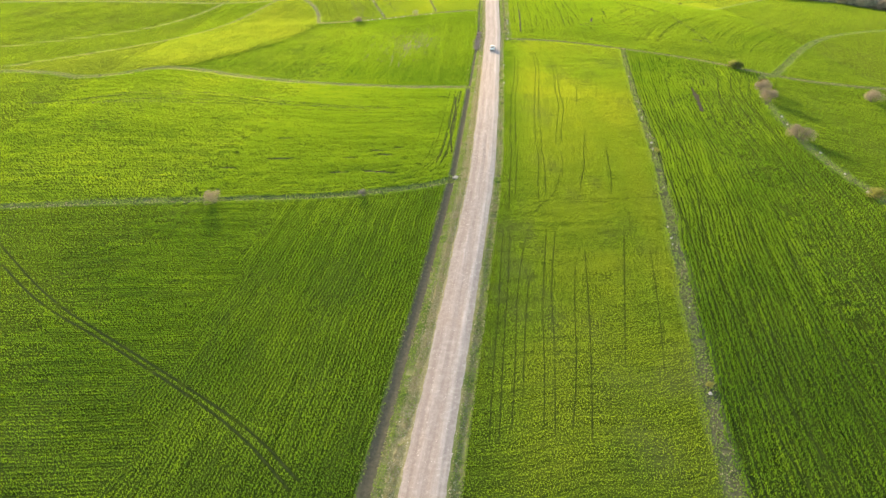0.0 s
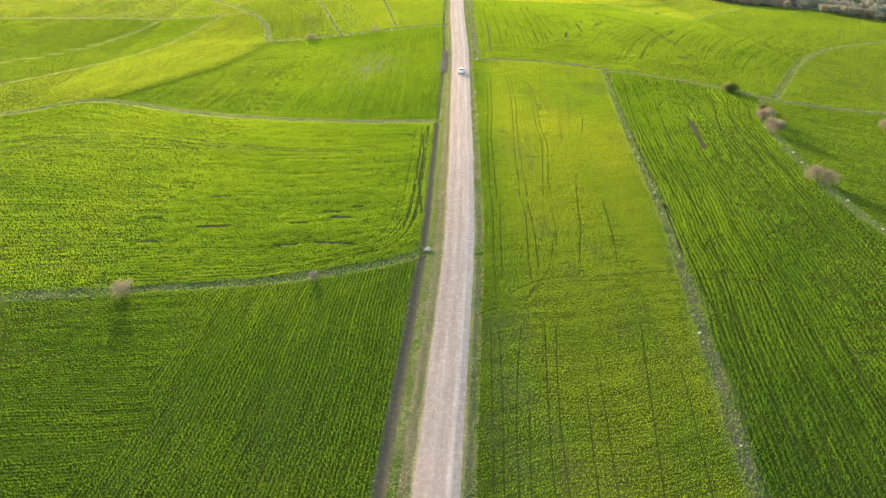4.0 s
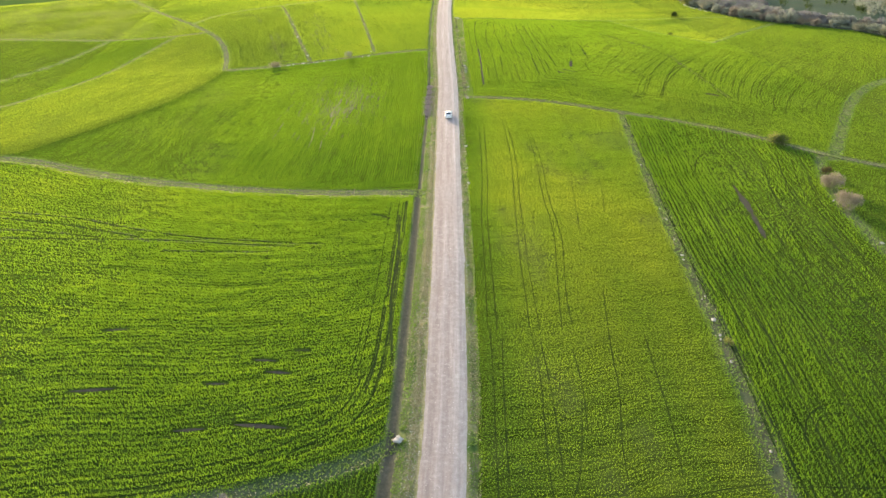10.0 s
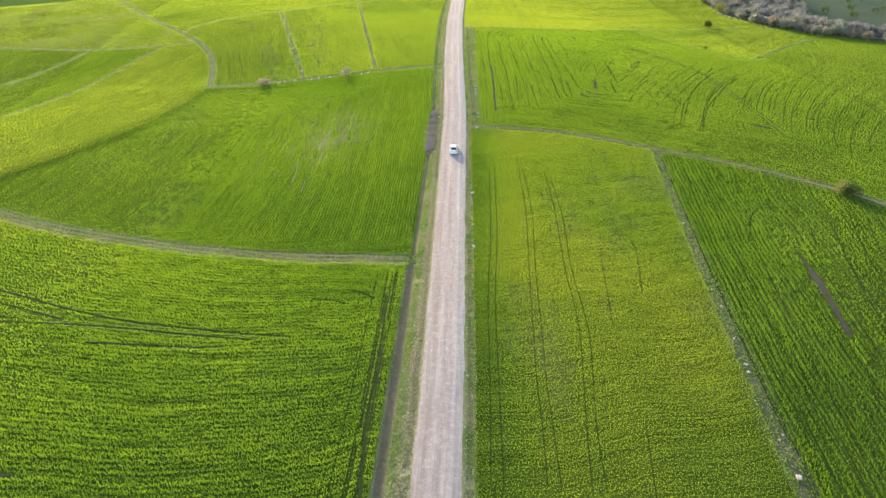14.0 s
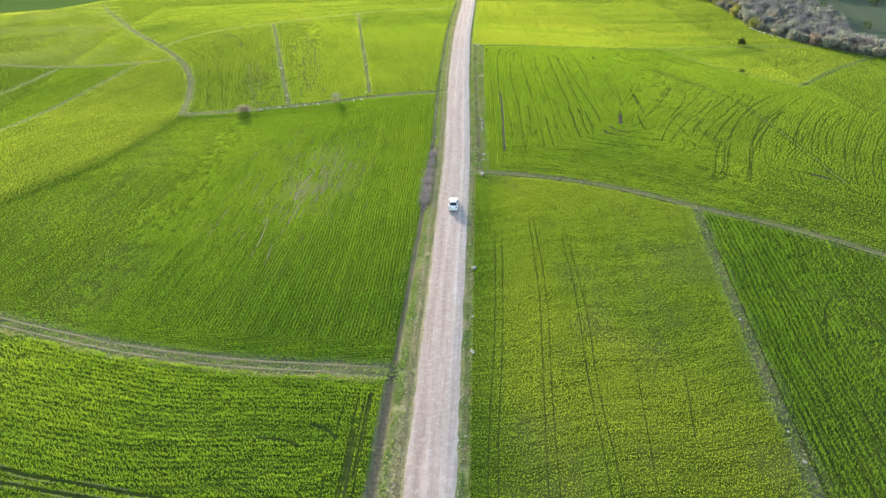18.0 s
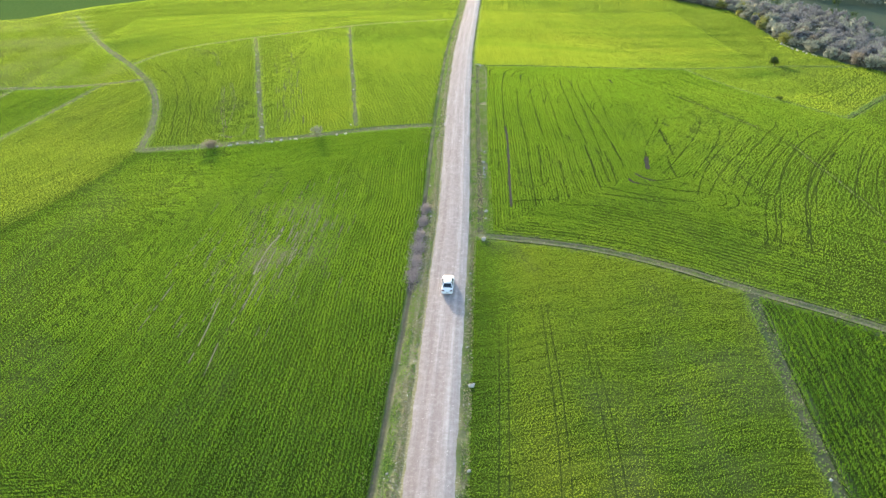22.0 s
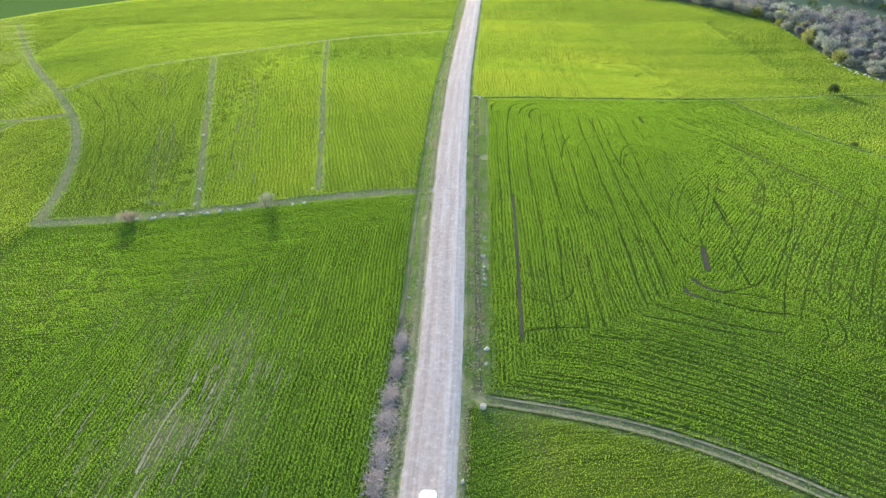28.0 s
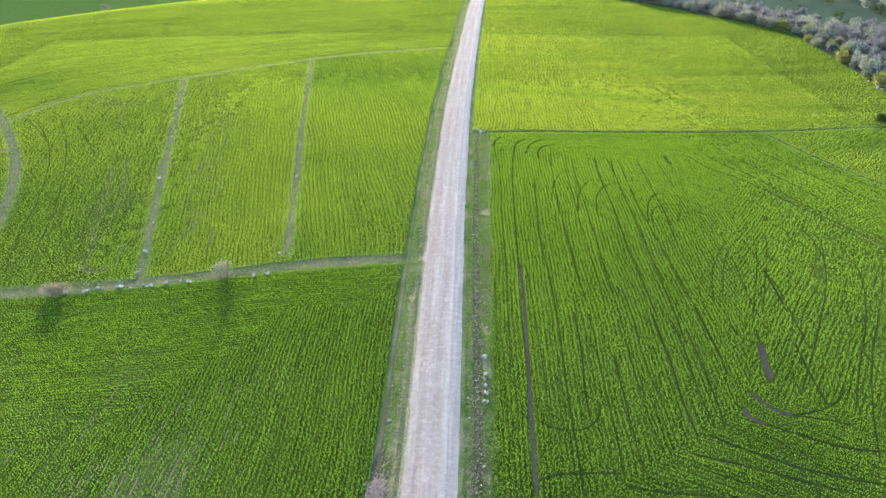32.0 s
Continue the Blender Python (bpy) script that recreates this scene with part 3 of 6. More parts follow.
soil_strip = np.maximum(smooth_step(np.abs(u_all + np.interp(gy, (180, 240), (5.6, 5.1))), ditch_wide, ditch_wide - 0.45), (0.85 + 0.7 * (patchy - 0.45)) * smooth_step(np.abs(u_all - 4.5), 1.0, 0.35) * (gy > 237))
bare = np.where(verge, np.clip(soil_strip, 0, 1), bare)
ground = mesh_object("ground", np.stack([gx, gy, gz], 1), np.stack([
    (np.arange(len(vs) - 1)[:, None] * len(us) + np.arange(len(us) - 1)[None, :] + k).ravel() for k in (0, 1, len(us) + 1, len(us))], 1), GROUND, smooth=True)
shade = ground.data.color_attributes.new("cover", "FLOAT_COLOR", "POINT")
shade.data.foreach_set("color", np.stack([crop, dry, bare, np.ones(len(gx))], 1).astype(np.float32).ravel())
tone = ground.data.attributes.new("tone", "FLOAT", "POINT")
tone.data.foreach_set("value", np.where(gf >= 0, crop_tone(gx, gy, gf), smooth_step(gx, 90, 20)).astype(np.float32))
drill = np.zeros((len(gx), 3))
for name in FIELDS:
    here = gf == NUMBER[name]
    drill[here, :2] = np.stack(rows_of(name)(gx[here], gy[here]), 1)
sown_rows = ground.data.attributes.new("drill", "FLOAT_VECTOR", "POINT")
sown_rows.data.foreach_set("vector", drill.astype(np.float32).ravel())
tagged(ground, "rolling farm land of green crop, grass and brown earth", "ground", kind="structure")

# ---- road: crowned gravel bed with wheel ruts ----
ry = np.concatenate([np.arange(-330, 16, 6), np.arange(16, 520, 0.8), np.arange(520, 900, 6)])
across = np.linspace(-1, 1, 23)
half_width = np.interp(ry, (16, 70, 200, 300, 500), (2.25, 2.35, 2.65, 2.9, 3.05))
edge_l = half_width + 0.36 + (cloud(ry, ry * 0, 5.0, 61) - 0.5) * 0.3
edge_r = half_width + 0.28 + (cloud(ry, ry * 0 + 40, 6.0, 62) - 0.5) * 0.16
ru = np.where(across[None, :] < 0, across[None, :] * edge_l[:, None], across[None, :] * edge_r[:, None])
rx = ru + road_x(ry)[:, None]
ryy = np.repeat(ry[:, None], len(across), 1)
rut = 0.035 * (np.exp(-((ru + 1.35) / 0.3) ** 2) + np.exp(-((ru - 0.15) / 0.3) ** 2) + np.exp(-((ru - 1.65) / 0.28) ** 2))
rz = surface(rx, ryy) + 0.14 * (1 - np.abs(across[None, :]) ** 3) - 0.05 - rut + (cloud(rx, ryy, 0.9, 63) - 0.5) * 0.03
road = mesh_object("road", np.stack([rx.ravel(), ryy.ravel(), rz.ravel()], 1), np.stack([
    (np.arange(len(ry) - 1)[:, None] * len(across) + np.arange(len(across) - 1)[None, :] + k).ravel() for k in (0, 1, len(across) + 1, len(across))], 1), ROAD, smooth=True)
lane = road.data.uv_layers.new(name="lane")
corner = np.zeros(len(road.data.loops), np.int32)
road.data.loops.foreach_get("vertex_index", corner)
lane.data.foreach_set("uv", np.stack([ru.ravel()[corner], ryy.ravel()[corner]], 1).astype(np.float32).ravel())
tagged(road, "straight pale gravel farm road with worn wheel ruts", "road", kind="structure")

# ---- crops: blades in drill rows, field by field ----
rng = np.random.default_rng(7)
TRAM_MARKS = (
    (0.10, ((33.2, 326.8), (33.3, 315.7), (32.2, 303.4), (31.3, 291), (30.5, 281))),
    (0.10, ((31.1, 288), (30.4, 279.3), (29.6, 270.4), (28.9, 261.7))),
    (0.19, ((36.8, 323.9), (35.4, 315.7), (34.2, 303.3), (33.1, 290.9), (32.4, 280.9))),
    (0.45, ((32.6, 283.9), (32.5, 279.2), (31.6, 268.8), (30.5, 258.1), (30, 252.4), (29.4, 245.7))),
    (0.09, ((33.5, 281.9), (33.1, 271.8), (32.7, 263.3), (32.3, 257.4), (32.1, 253.7))),
    (0.14, ((39, 312.3), (37.5, 300.5), (36.4, 287.5), (36.4, 280.6), (35.9, 272.2))),
    (0.15, ((36.1, 275.6), (35.7, 269.4), (35.1, 263.2), (34.6, 257.9), (34.3, 253.1), (33.7, 245.5))),
    (0.14, ((43.6, 323.2), (42.4, 312.4), (41.4, 303.2), (40.8, 292.9), (40.3, 283.3), (40, 277.7))),
)
TRAM_MARKS_MIDDLE = (
    (0.16, ((38.1, 272.3), (37.6, 265.1), (36.5, 258.4), (36.2, 253.5))),
    (0.11, ((45.8, 323.4), (44.8, 309.2), (43.8, 297.8), (43.2, 289.5), (42.8, 280.3), (42.4, 274.3))),
    (0.12, ((39.7, 272.2), (39.7, 267.7), (39.1, 263), (38.8, 258.2), (38.5, 252.9), (37.8, 246.8))),
    (0.11, ((47.6, 321.9), (46.5, 314.2), (45.9, 303.2), (44.9, 290.5), (44.3, 283.2), (44, 276.7), (43.6, 270.3))),
    (0.17, ((41.1, 264.2), (40.5, 257), (40.2, 252.8), (40, 247.9))),
    (0.19, ((52, 322), (50.7, 312.8), (50.4, 303.4), (49.5, 294.1), (48.9, 286.2), (48.8, 280.2), (48.3, 271.7))),
    (0.29, ((47.8, 271.9), (47.6, 269.6), (47.1, 260.9), (46.6, 257.4), (46.5, 254.1), (46.5, 251.9))),
    (0.12, ((45.3, 276.9), (45.3, 271.2), (44.4, 264.1), (44.3, 258.6), (44.3, 254.7), (44.1, 250.7))),
    (0.12, ((43, 265.5), (42.6, 259.8), (42.3, 255.3), (42.4, 250.6))),
)
TRAM_MARKS_EAST = (
    (0.14, ((54.3, 321.8), (53.8, 313), (53, 303.5), (52.6, 295.4), (51.6, 285.2), (51.4, 280.2), (50.7, 272.5), (50.1, 265.9))),
    (0.14, ((49.8, 270.3), (49.5, 264), (48.8, 258.4), (48.6, 253))),
    (0.14, ((56.5, 322), (54.7, 305.1), (54.3, 298), (54.1, 290.6), (53.9, 283.1), (53.8, 276.6), (53.7, 269.4))),
    (0.15, ((51.1, 268.8), (50.7, 261.4), (50.2, 256.7), (49.6, 252.7))),
    (0.12, ((60.2, 322.5), (59.4, 314.3), (58.8, 306.8), (57.9, 296.8), (56.4, 287.3), (56.2, 280.2), (55.2, 274.9))),
    (0.25, ((53.7, 273.4), (53.4, 267.3), (53.5, 264.6), (52.9, 260.7))),
    (0.10, ((64, 322.4), (63.4, 313.8), (63, 308.6))),
    (0.19, ((55.1, 322.3), (53.9, 314.7))),
    (0.14, ((67, 291.5), (67.2, 288.6), (66.6, 282.3), (66.6, 277.6), (65.8, 273.3), (64.7, 267.1), (64.5, 265))),
    (0.10, ((63.5, 285.3), (61.9, 277.5), (61.2, 272.4), (60.9, 268.6), (61.2, 267.1))),
    (0.15, ((63.1, 265.8), (62.4, 261.2), (61.6, 256.4), (61.9, 255.8))),
    (0.12, ((60.3, 261.8), (59.7, 257.3))),
)
TRAM_HOOKS = (
    (0.34, ((35, 332), (33.6, 329.8), (33.2, 326.8))),
    (0.34, ((39.9, 331.2), (37.7, 328.9), (36.8, 323.9))),
    (0.34, ((43.3, 331.4), (40.2, 328), (39, 323.4))),
    (0.36, ((45.6, 328.4), (42.8, 327.6), (41.3, 324.1), (41.2, 321.2))),
    (0.2, ((49, 324.6), (46, 324.6), (44.1, 322.3))),
    (0.16, ((40.5, 303.2), (42.1, 310.7), (45.2, 316.2), (48.8, 317))),
    (0.16, ((44.1, 299.1), (45.5, 306.2), (48.7, 311.8), (51, 311.2), (53.1, 311.6))),
    (0.16, ((47.2, 299.2), (48.1, 304.7), (50.9, 309.5), (55.1, 311.4), (60.8, 312.1), (66.1, 311.3), (70.4, 308.4), (74.2, 304.7), (76.8, 299.1))),
    (0.16, ((54.4, 295.4), (55.7, 300.8), (58.2, 306), (61, 306.6), (63.4, 303.9), (67, 299.9))),
    (0.16, ((54.9, 294.2), (55.5, 298.1), (57.5, 301.5), (60.3, 302.4), (63, 301), (64.9, 297.7))),
    (0.16, ((59, 295.6), (60.4, 298.9), (63.2, 299.7), (65.2, 298.4))),
)
RING_MARKS = (
    (0.095, ((56.7, 274.5), (58.5, 280.3), (61.8, 286.3), (65.8, 291.5), (69.4, 294.5), (71.4, 294.2), (71.2, 291.1), (68.2, 284.4), (64.3, 276.7), (61.8, 271.6))),
    (0.095, ((58.7, 276.6), (61.3, 283.2), (64.5, 288.5), (68.1, 292.2), (69.1, 291), (67.3, 285.4), (63, 276.6), (59.9, 270.1))),
    (0.095, ((79.4, 291.5), (78.4, 288), (75.7, 282.6), (72.1, 277.7), (68, 273.2), (65.5, 269.3), (64.7, 267.1), (62.6, 264.3))),
    (0.095, ((78.5, 292.7), (77.9, 289.1), (74.9, 283.6), (71, 278.6), (67.4, 274.1), (64.7, 270.1), (63.5, 267.1), (61.4, 265.7), (58.6, 265.6), (57, 267.1), (56.7, 269.3))),
    (0.2, ((30.9, 254.8), (32.3, 253.5), (35.3, 253.1), (37.1, 254.5), (37.8, 256.6))),
    (0.26, ((29.8, 247.3), (31.3, 247.9), (34.2, 248), (37.8, 247.8))),
)
SWEEP_MARKS = (
    (0.45, ((54.3, 258), (55, 256.3), (55.9, 254.9), (57.3, 254.4))),
    (0.24, ((57.3, 254.4), (59.9, 254.8), (62.5, 255.8), (65, 258.1))),
    (0.24, ((57.3, 254.4), (60.2, 253.8), (62.7, 252.9))),
    (0.6, ((52.6, 255.5), (52.6, 254.2), (54, 253.3))),
    (0.32, ((54, 253.3), (56.2, 252), (58.6, 250.7), (61.1, 249.8), (64.1, 249.4))),
    (0.3, ((47.7, 252.1), (49.8, 250.5), (52.5, 249), (55.1, 247.6), (58.5, 246.4), (61.8, 245.6))),
    (0.3, ((45.2, 249.8), (48.3, 248.7), (51.4, 247.5), (54.4, 246.2), (57.7, 244.9))),
    (0.26, ((38.1, 246.3), (40.4, 245.6), (45.1, 245))),
)
BARE_WEDGES = (
    (0.85, ((58.9, 265.8), (58, 262.5), (57.4, 259.7))),
    (0.25, ((59.5, 268.3), (58.9, 265.8))),
    (0.5, ((68.7, 285.9), (69.4, 284.2))),
    (0.35, ((66.5, 281.5), (65.8, 276), (65.2, 272.2))),
)
DIAGONAL_MARKS = (
    (0.32, ((71.4, 325.3), (73, 318.6), (76.4, 316.1), (79.6, 309.1), (81.6, 303.7), (84.3, 298.8), (86.7, 294.3), (89, 289.7))),
    (0.3, ((75.3, 326.4), (76.9, 320.9), (79.8, 317.3), (81.4, 310.2), (83.3, 303.1), (86.8, 297.6), (90, 291.3))),
    (0.5, ((66.3, 324.7), (66.3, 320.7))),
    (0.3, ((80.6, 326.3), (82, 322.4), (84, 318.6), (85.9, 312.2), (88, 305.7))),
    (0.14, ((88.8, 327.1), (91.4, 320.1), (94.2, 311.9), (97.4, 303.1))),
    (0.14, ((86.5, 332.5), (89.3, 325), (92.4, 316.4), (95.8, 308.6), (97.9, 303.9))),
    (0.14, ((91.4, 337.8), (94, 328.2), (98.1, 318.7), (101.9, 310.1))),
)
EAST_CURVES = (
    (0.15, ((95.9, 283.9), (98.3, 281.9), (94.6, 276), (87, 267.4), (81.4, 260), (76.3, 252.1), (73.6, 248))),
    (0.15, ((97.1, 283.9), (88.5, 272.2), (80.9, 262.8), (75.1, 254.6), (70.9, 248))),
    (0.15, ((93.6, 289.1), (97.1, 290.4), (95.1, 285.9), (88.4, 277.6), (80.4, 267.3), (75.1, 259.9), (70.7, 252.1))),
    (0.15, ((85.4, 277.6), (80.9, 270.5), (74.5, 262.8), (69.4, 255.8), (64.8, 248.1))),
    (0.15, ((86.9, 287.7), (82.2, 279.3), (75.9, 270.4), (70.5, 262.7), (65.8, 254.6), (62.8, 248.2))),
    (0.15, ((81.2, 287.5), (80.4, 281.3), (74.5, 270.3), (69.2, 262.7), (64.8, 255.9))),
    (0.15, ((78.3, 294), (78, 287.3), (74.2, 279.1), (67.5, 268.6), (62.4, 261.3), (59.6, 257.3))),
    (0.15, ((70.5, 264.2), (70, 257.1), (69.8, 251.5))),
    (0.15, ((66.2, 258.5), (67.4, 252.7))),
    (0.15, ((62.5, 263.4), (61.7, 255.9))),
    (0.15, ((73.8, 255.9), (74.5, 250.9), (75.4, 248.1))),
)
EAST_CURVES_FAR = (
    (0.15, ((101.7, 272.6), (94.2, 264.5), (87.9, 256), (82.5, 248.1))),
    (0.15, ((99.5, 269.2), (92.3, 260.1), (86.5, 252.2), (83.7, 248.1))),
    (0.15, ((110.3, 286.3), (105.5, 284.2), (98, 278), (90.7, 269), (84.4, 260.1), (76.9, 248.1))),
    (0.15, ((75.7, 248.1), (73.1, 243.7), (70.4, 237.9), (68.8, 233.5), (67.3, 231.1), (65.7, 229.9))),
    (0.15, ((76.6, 248.1), (73.8, 241.7), (71.5, 236), (69, 231.8), (66.2, 229.5), (65.2, 230.3))),
    (0.15, ((77.8, 248.1), (74.6, 241.7), (71.1, 233.5), (69.1, 230.2), (66.1, 228.3), (64.8, 228.8))),
    (0.15, ((83.4, 248.1), (78.7, 239.6), (74.7, 231.7), (73.3, 228.1))),
    (0.15, ((80.6, 244.8), (76.5, 235.9), (73.5, 230.1))),
    (0.15, ((69.5, 248), (69.1, 244.8), (67, 242.8), (64.8, 242.8))),
    (0.15, ((67.7, 248), (66.8, 244.8), (65.2, 243.8))),
)
LANE_MARKS_NEAR = (
    (0.1, ((9.9, 96.2), (8.3, 83), (7.2, 73.1), (5.8, 63), (4.4, 50.5))),
    (0.1, ((10.9, 96.1), (9.5, 83), (8.2, 73.1), (6.9, 62.9), (5.4, 50.5))),
    (0.1, ((13.8, 96), (11, 82.9), (9.6, 73), (8.4, 62.9), (6.9, 52.2))),
    (0.1, ((12.2, 81.1), (10.3, 69.4), (8.7, 57.2))),
    (0.1, ((16.9, 95.9), (13.9, 78.5), (12.8, 70.7), (11.8, 61.6), (10.3, 52.1))),
    (0.1, ((18.3, 95.8), (15, 78.4), (13.8, 67.2), (12.3, 57.1), (11.4, 51.2))),
    (0.1, ((19.7, 85.4), (17.7, 75.1), (15.8, 62.6), (13.4, 52))),
    (0.1, ((21.9, 89.3), (19.3, 72.7), (17.5, 62.6), (15.1, 50.1))),
    (0.1, ((29.4, 95.4), (24.9, 76.4), (21.5, 62.4))),
    (0.1, ((31.9, 88.9), (28.6, 72.3), (25.8, 61.1))),
)
LANE_MARKS = (
    (0.1, ((14.9, 134), (14, 124.7), (12.7, 114.6), (11.4, 102.3))),
    (0.1, ((16.3, 132.8), (14.6, 121), (13.2, 108.9))),
    (0.1, ((20, 132.4), (19.5, 124.1), (18.1, 115.3), (17.4, 110.2), (17.1, 105.5))),
    (0.1, ((20.8, 130.5), (20.3, 122.5), (19.3, 114), (18.7, 109.5))),
    (0.1, ((24.4, 128.5), (24, 122.2), (22.7, 115.5))),
    (0.1, ((32, 141.3), (28.9, 127.2), (28, 121.1), (25.7, 113.4), (24.9, 108.9))),
    (0.1, ((34.3, 131.1), (32.7, 120.7), (31.8, 114.7), (30.3, 108.4))),
    (0.1, ((23.3, 120.1), (20.9, 111), (19.3, 107.3), (16.5, 103.7))),
    (0.12, ((12.5, 102.2), (14.7, 104.3), (18.3, 106.4), (22.8, 106.8), (29.9, 106.3), (34.3, 107), (38.4, 107.1))),
    (0.12, ((15.7, 101.9), (17.6, 105), (20.4, 105.2), (24.4, 105.6), (30.3, 105.3))),
)
LANE_MARKS_FAR = (
    (0.1, ((23.8, 213), (20.7, 183.5), (18.2, 167.8), (16.5, 150.5), (14.6, 134))),
    (0.1, ((24.9, 212.9), (21.7, 183.4), (19.2, 167.7), (17.3, 148.9), (15.8, 133.4))),
    (0.1, ((29.9, 216.8), (28.1, 194.2), (25.6, 177.2), (23.6, 162.9), (21.8, 150.1), (21, 141.6), (20, 133.6))),
    (0.1, ((30.6, 216.7), (29.2, 194.1), (25.9, 173.2), (23.9, 156.9), (22.7, 148.5), (21.9, 139.1), (21.2, 133))),
    (0.1, ((34.2, 209.4), (32.9, 192), (30.3, 174.1), (29.2, 159.4), (27.3, 149.8), (25.4, 140.1), (24.1, 132.8))),
    (0.1, ((34.9, 207.2), (33.8, 190.2), (31.1, 172.8), (30.1, 157.4), (28.1, 148.2), (26.4, 140), (25.6, 133.2))),
    (0.09, ((36.7, 177.1), (35.6, 171.1), (34.2, 163.3), (33.4, 158.9))),
    (0.09, ((42.8, 180.9), (41.9, 175.2), (39.4, 165.5))),
)
WAVY_MARKS = (
    (0.36, ((-107.3, 170), (-94.2, 172.1), (-85.3, 180.3), (-71.8, 181.3), (-52.3, 175.6), (-38.9, 168.6), (-28.8, 164.6), (-22.1, 163), (-14.2, 160.8), (-8, 159.6))),
    (0.36, ((-98.6, 167.8), (-81.6, 171.6), (-59.4, 168.3), (-39.8, 165.8), (-28.1, 163.2), (-21.4, 161.4), (-13, 159.4))),
    (0.36, ((-96, 171.5), (-86, 177.5), (-72, 178.6), (-53, 173), (-39.5, 166.6))),
    (0.3, ((-90, 169), (-80, 174), (-62, 172), (-46, 167.5))),
    (0.36, ((-34, 160.8), (-25.7, 159.5), (-20.3, 158.6))),
    (0.38, ((-26, 159.4), (-20.3, 158.4), (-16.6, 158.3))),
    (0.36, ((-0.6, 169.9), (1.2, 168.9), (2.3, 167.5))),
    (0.3, ((-6, 168.2), (-3.4, 167.8), (-1.4, 166.6))),
    (0.36, ((4.1, 168), (3.5, 151.6), (2.2, 144.4), (2.2, 128))),
)
HEADLAND_MARKS = (
    (0.15, ((61.9, 180.8), (66.3, 189.9), (70.1, 191.3), (75.8, 189.8), (70.9, 177.1))),
    (0.16, ((77.9, 189), (77.2, 182.6), (73.5, 174.1), (70.9, 163.8), (68.9, 152.6), (68.1, 143))),
    (0.16, ((82.8, 188.6), (78, 176.6), (74.9, 166), (73, 154.5), (71.4, 141))),
    (0.16, ((85, 186.7), (80.4, 176.4), (77.8, 168.4), (76.2, 156.4), (73, 134.4))),
    (0.14, ((85.5, 182), (80.4, 170.9), (77.2, 156.4))),)
CIRCLE_MARKS = (
    (0.13, ((45, 112.4), (46.7, 115.2), (48.5, 116.5), (51.1, 117.4), (54.7, 116.4))),
    (0.13, ((46.6, 113.2), (48, 115.1), (50.2, 115.9), (52.6, 115.2), (53.7, 113.6))),
    (0.13, ((27.4, 105.9), (31.9, 106.7), (38.1, 106.8), (52.6, 105.4))),
    (0.13, ((27, 104.7), (31.3, 105.2), (36.1, 105.2), (51.4, 103.7))),
    (0.13, ((49.1, 138.4), (50.6, 137.9))),
    (0.13, ((59.6, 128.7), (59.5, 126.5))),)
BARE_DASHES = (
    (0.7, ((-35.1, 127.2), (-30, 127.2))),
    (0.7, ((-14.6, 130.7), (-11.9, 130.2))),
    (0.7, ((-12.8, 128.3), (-9.9, 127.7))),
    (0.7, ((-19.6, 126.9), (-17.1, 126.6))),
    (0.7, ((-21.4, 119.6), (-18.1, 119.6))),
    (0.7, ((-15, 119.9), (-9.3, 118.8))),
    (0.7, ((-43.7, 123), (-40.7, 122.9))),
    (0.7, ((-35.2, 139), (-32.5, 138.9))),
    (0.7, ((-9.6, 132), (-8.1, 131.9))),)
HOOK_MARKS_EAST = (
    (0.14, ((116.5, 280.4), (108.3, 271.7), (102.3, 264.2), (97.9, 258.5), (93.1, 250.3), (88.5, 241.6))),
    (0.14, ((118.8, 280.3), (110.1, 271.7), (103.5, 264.1), (98, 256.4), (92.8, 247.4))),
    (0.14, ((119.5, 276.6), (113.2, 271.8), (106.8, 265.4), (101, 257.4), (96.7, 250.3), (92.1, 241.9))),
    (0.14, ((122.4, 277.2), (112.9, 269.1), (106.6, 262.9), (101.6, 256.4), (95.8, 246.4), (93.4, 241.5))),
    (0.14, ((114.4, 266.5), (108.4, 261.7), (102.3, 254.2), (97.5, 246.4), (95, 241.5))),
    (0.14, ((111.2, 262.8), (105.7, 257.3), (101.1, 250.2), (96.1, 241.4))),
)
HOOK_MARKS_MIDDLE = (
    (0.14, ((110.6, 283.4), (105, 277.3), (98, 269), (92.8, 263), (87.8, 256.3), (84.1, 251.1), (79.6, 241.6))),
    (0.14, ((110.7, 281.8), (104.8, 275.2), (98.2, 267.8), (93.1, 261.8), (87.6, 254.1), (83.9, 247.4), (81, 241.6))),
    (0.14, ((102.7, 281.7), (97.6, 277.1), (92.4, 272), (87.5, 265.1), (82.8, 258.3), (78.5, 250.1))),
    (0.14, ((103, 278.7), (97.1, 274.3), (91.2, 267.5), (86.4, 261.7))),
    (0.14, ((74.4, 261.3), (73.8, 249.5))),
    (0.14, ((75.9, 254.9), (75.3, 246.3))),
    (1.0, ((86.1, 231.2), (87.6, 230.3), (88.8, 229))),
    (0.14, ((80.1, 237.5), (83.6, 234.2), (86.5, 231.5))),
    (0.14, ((83.6, 234.2), (81.1, 226.4))),
    (0.14, ((84.1, 231.9), (82.5, 226.4))),
)
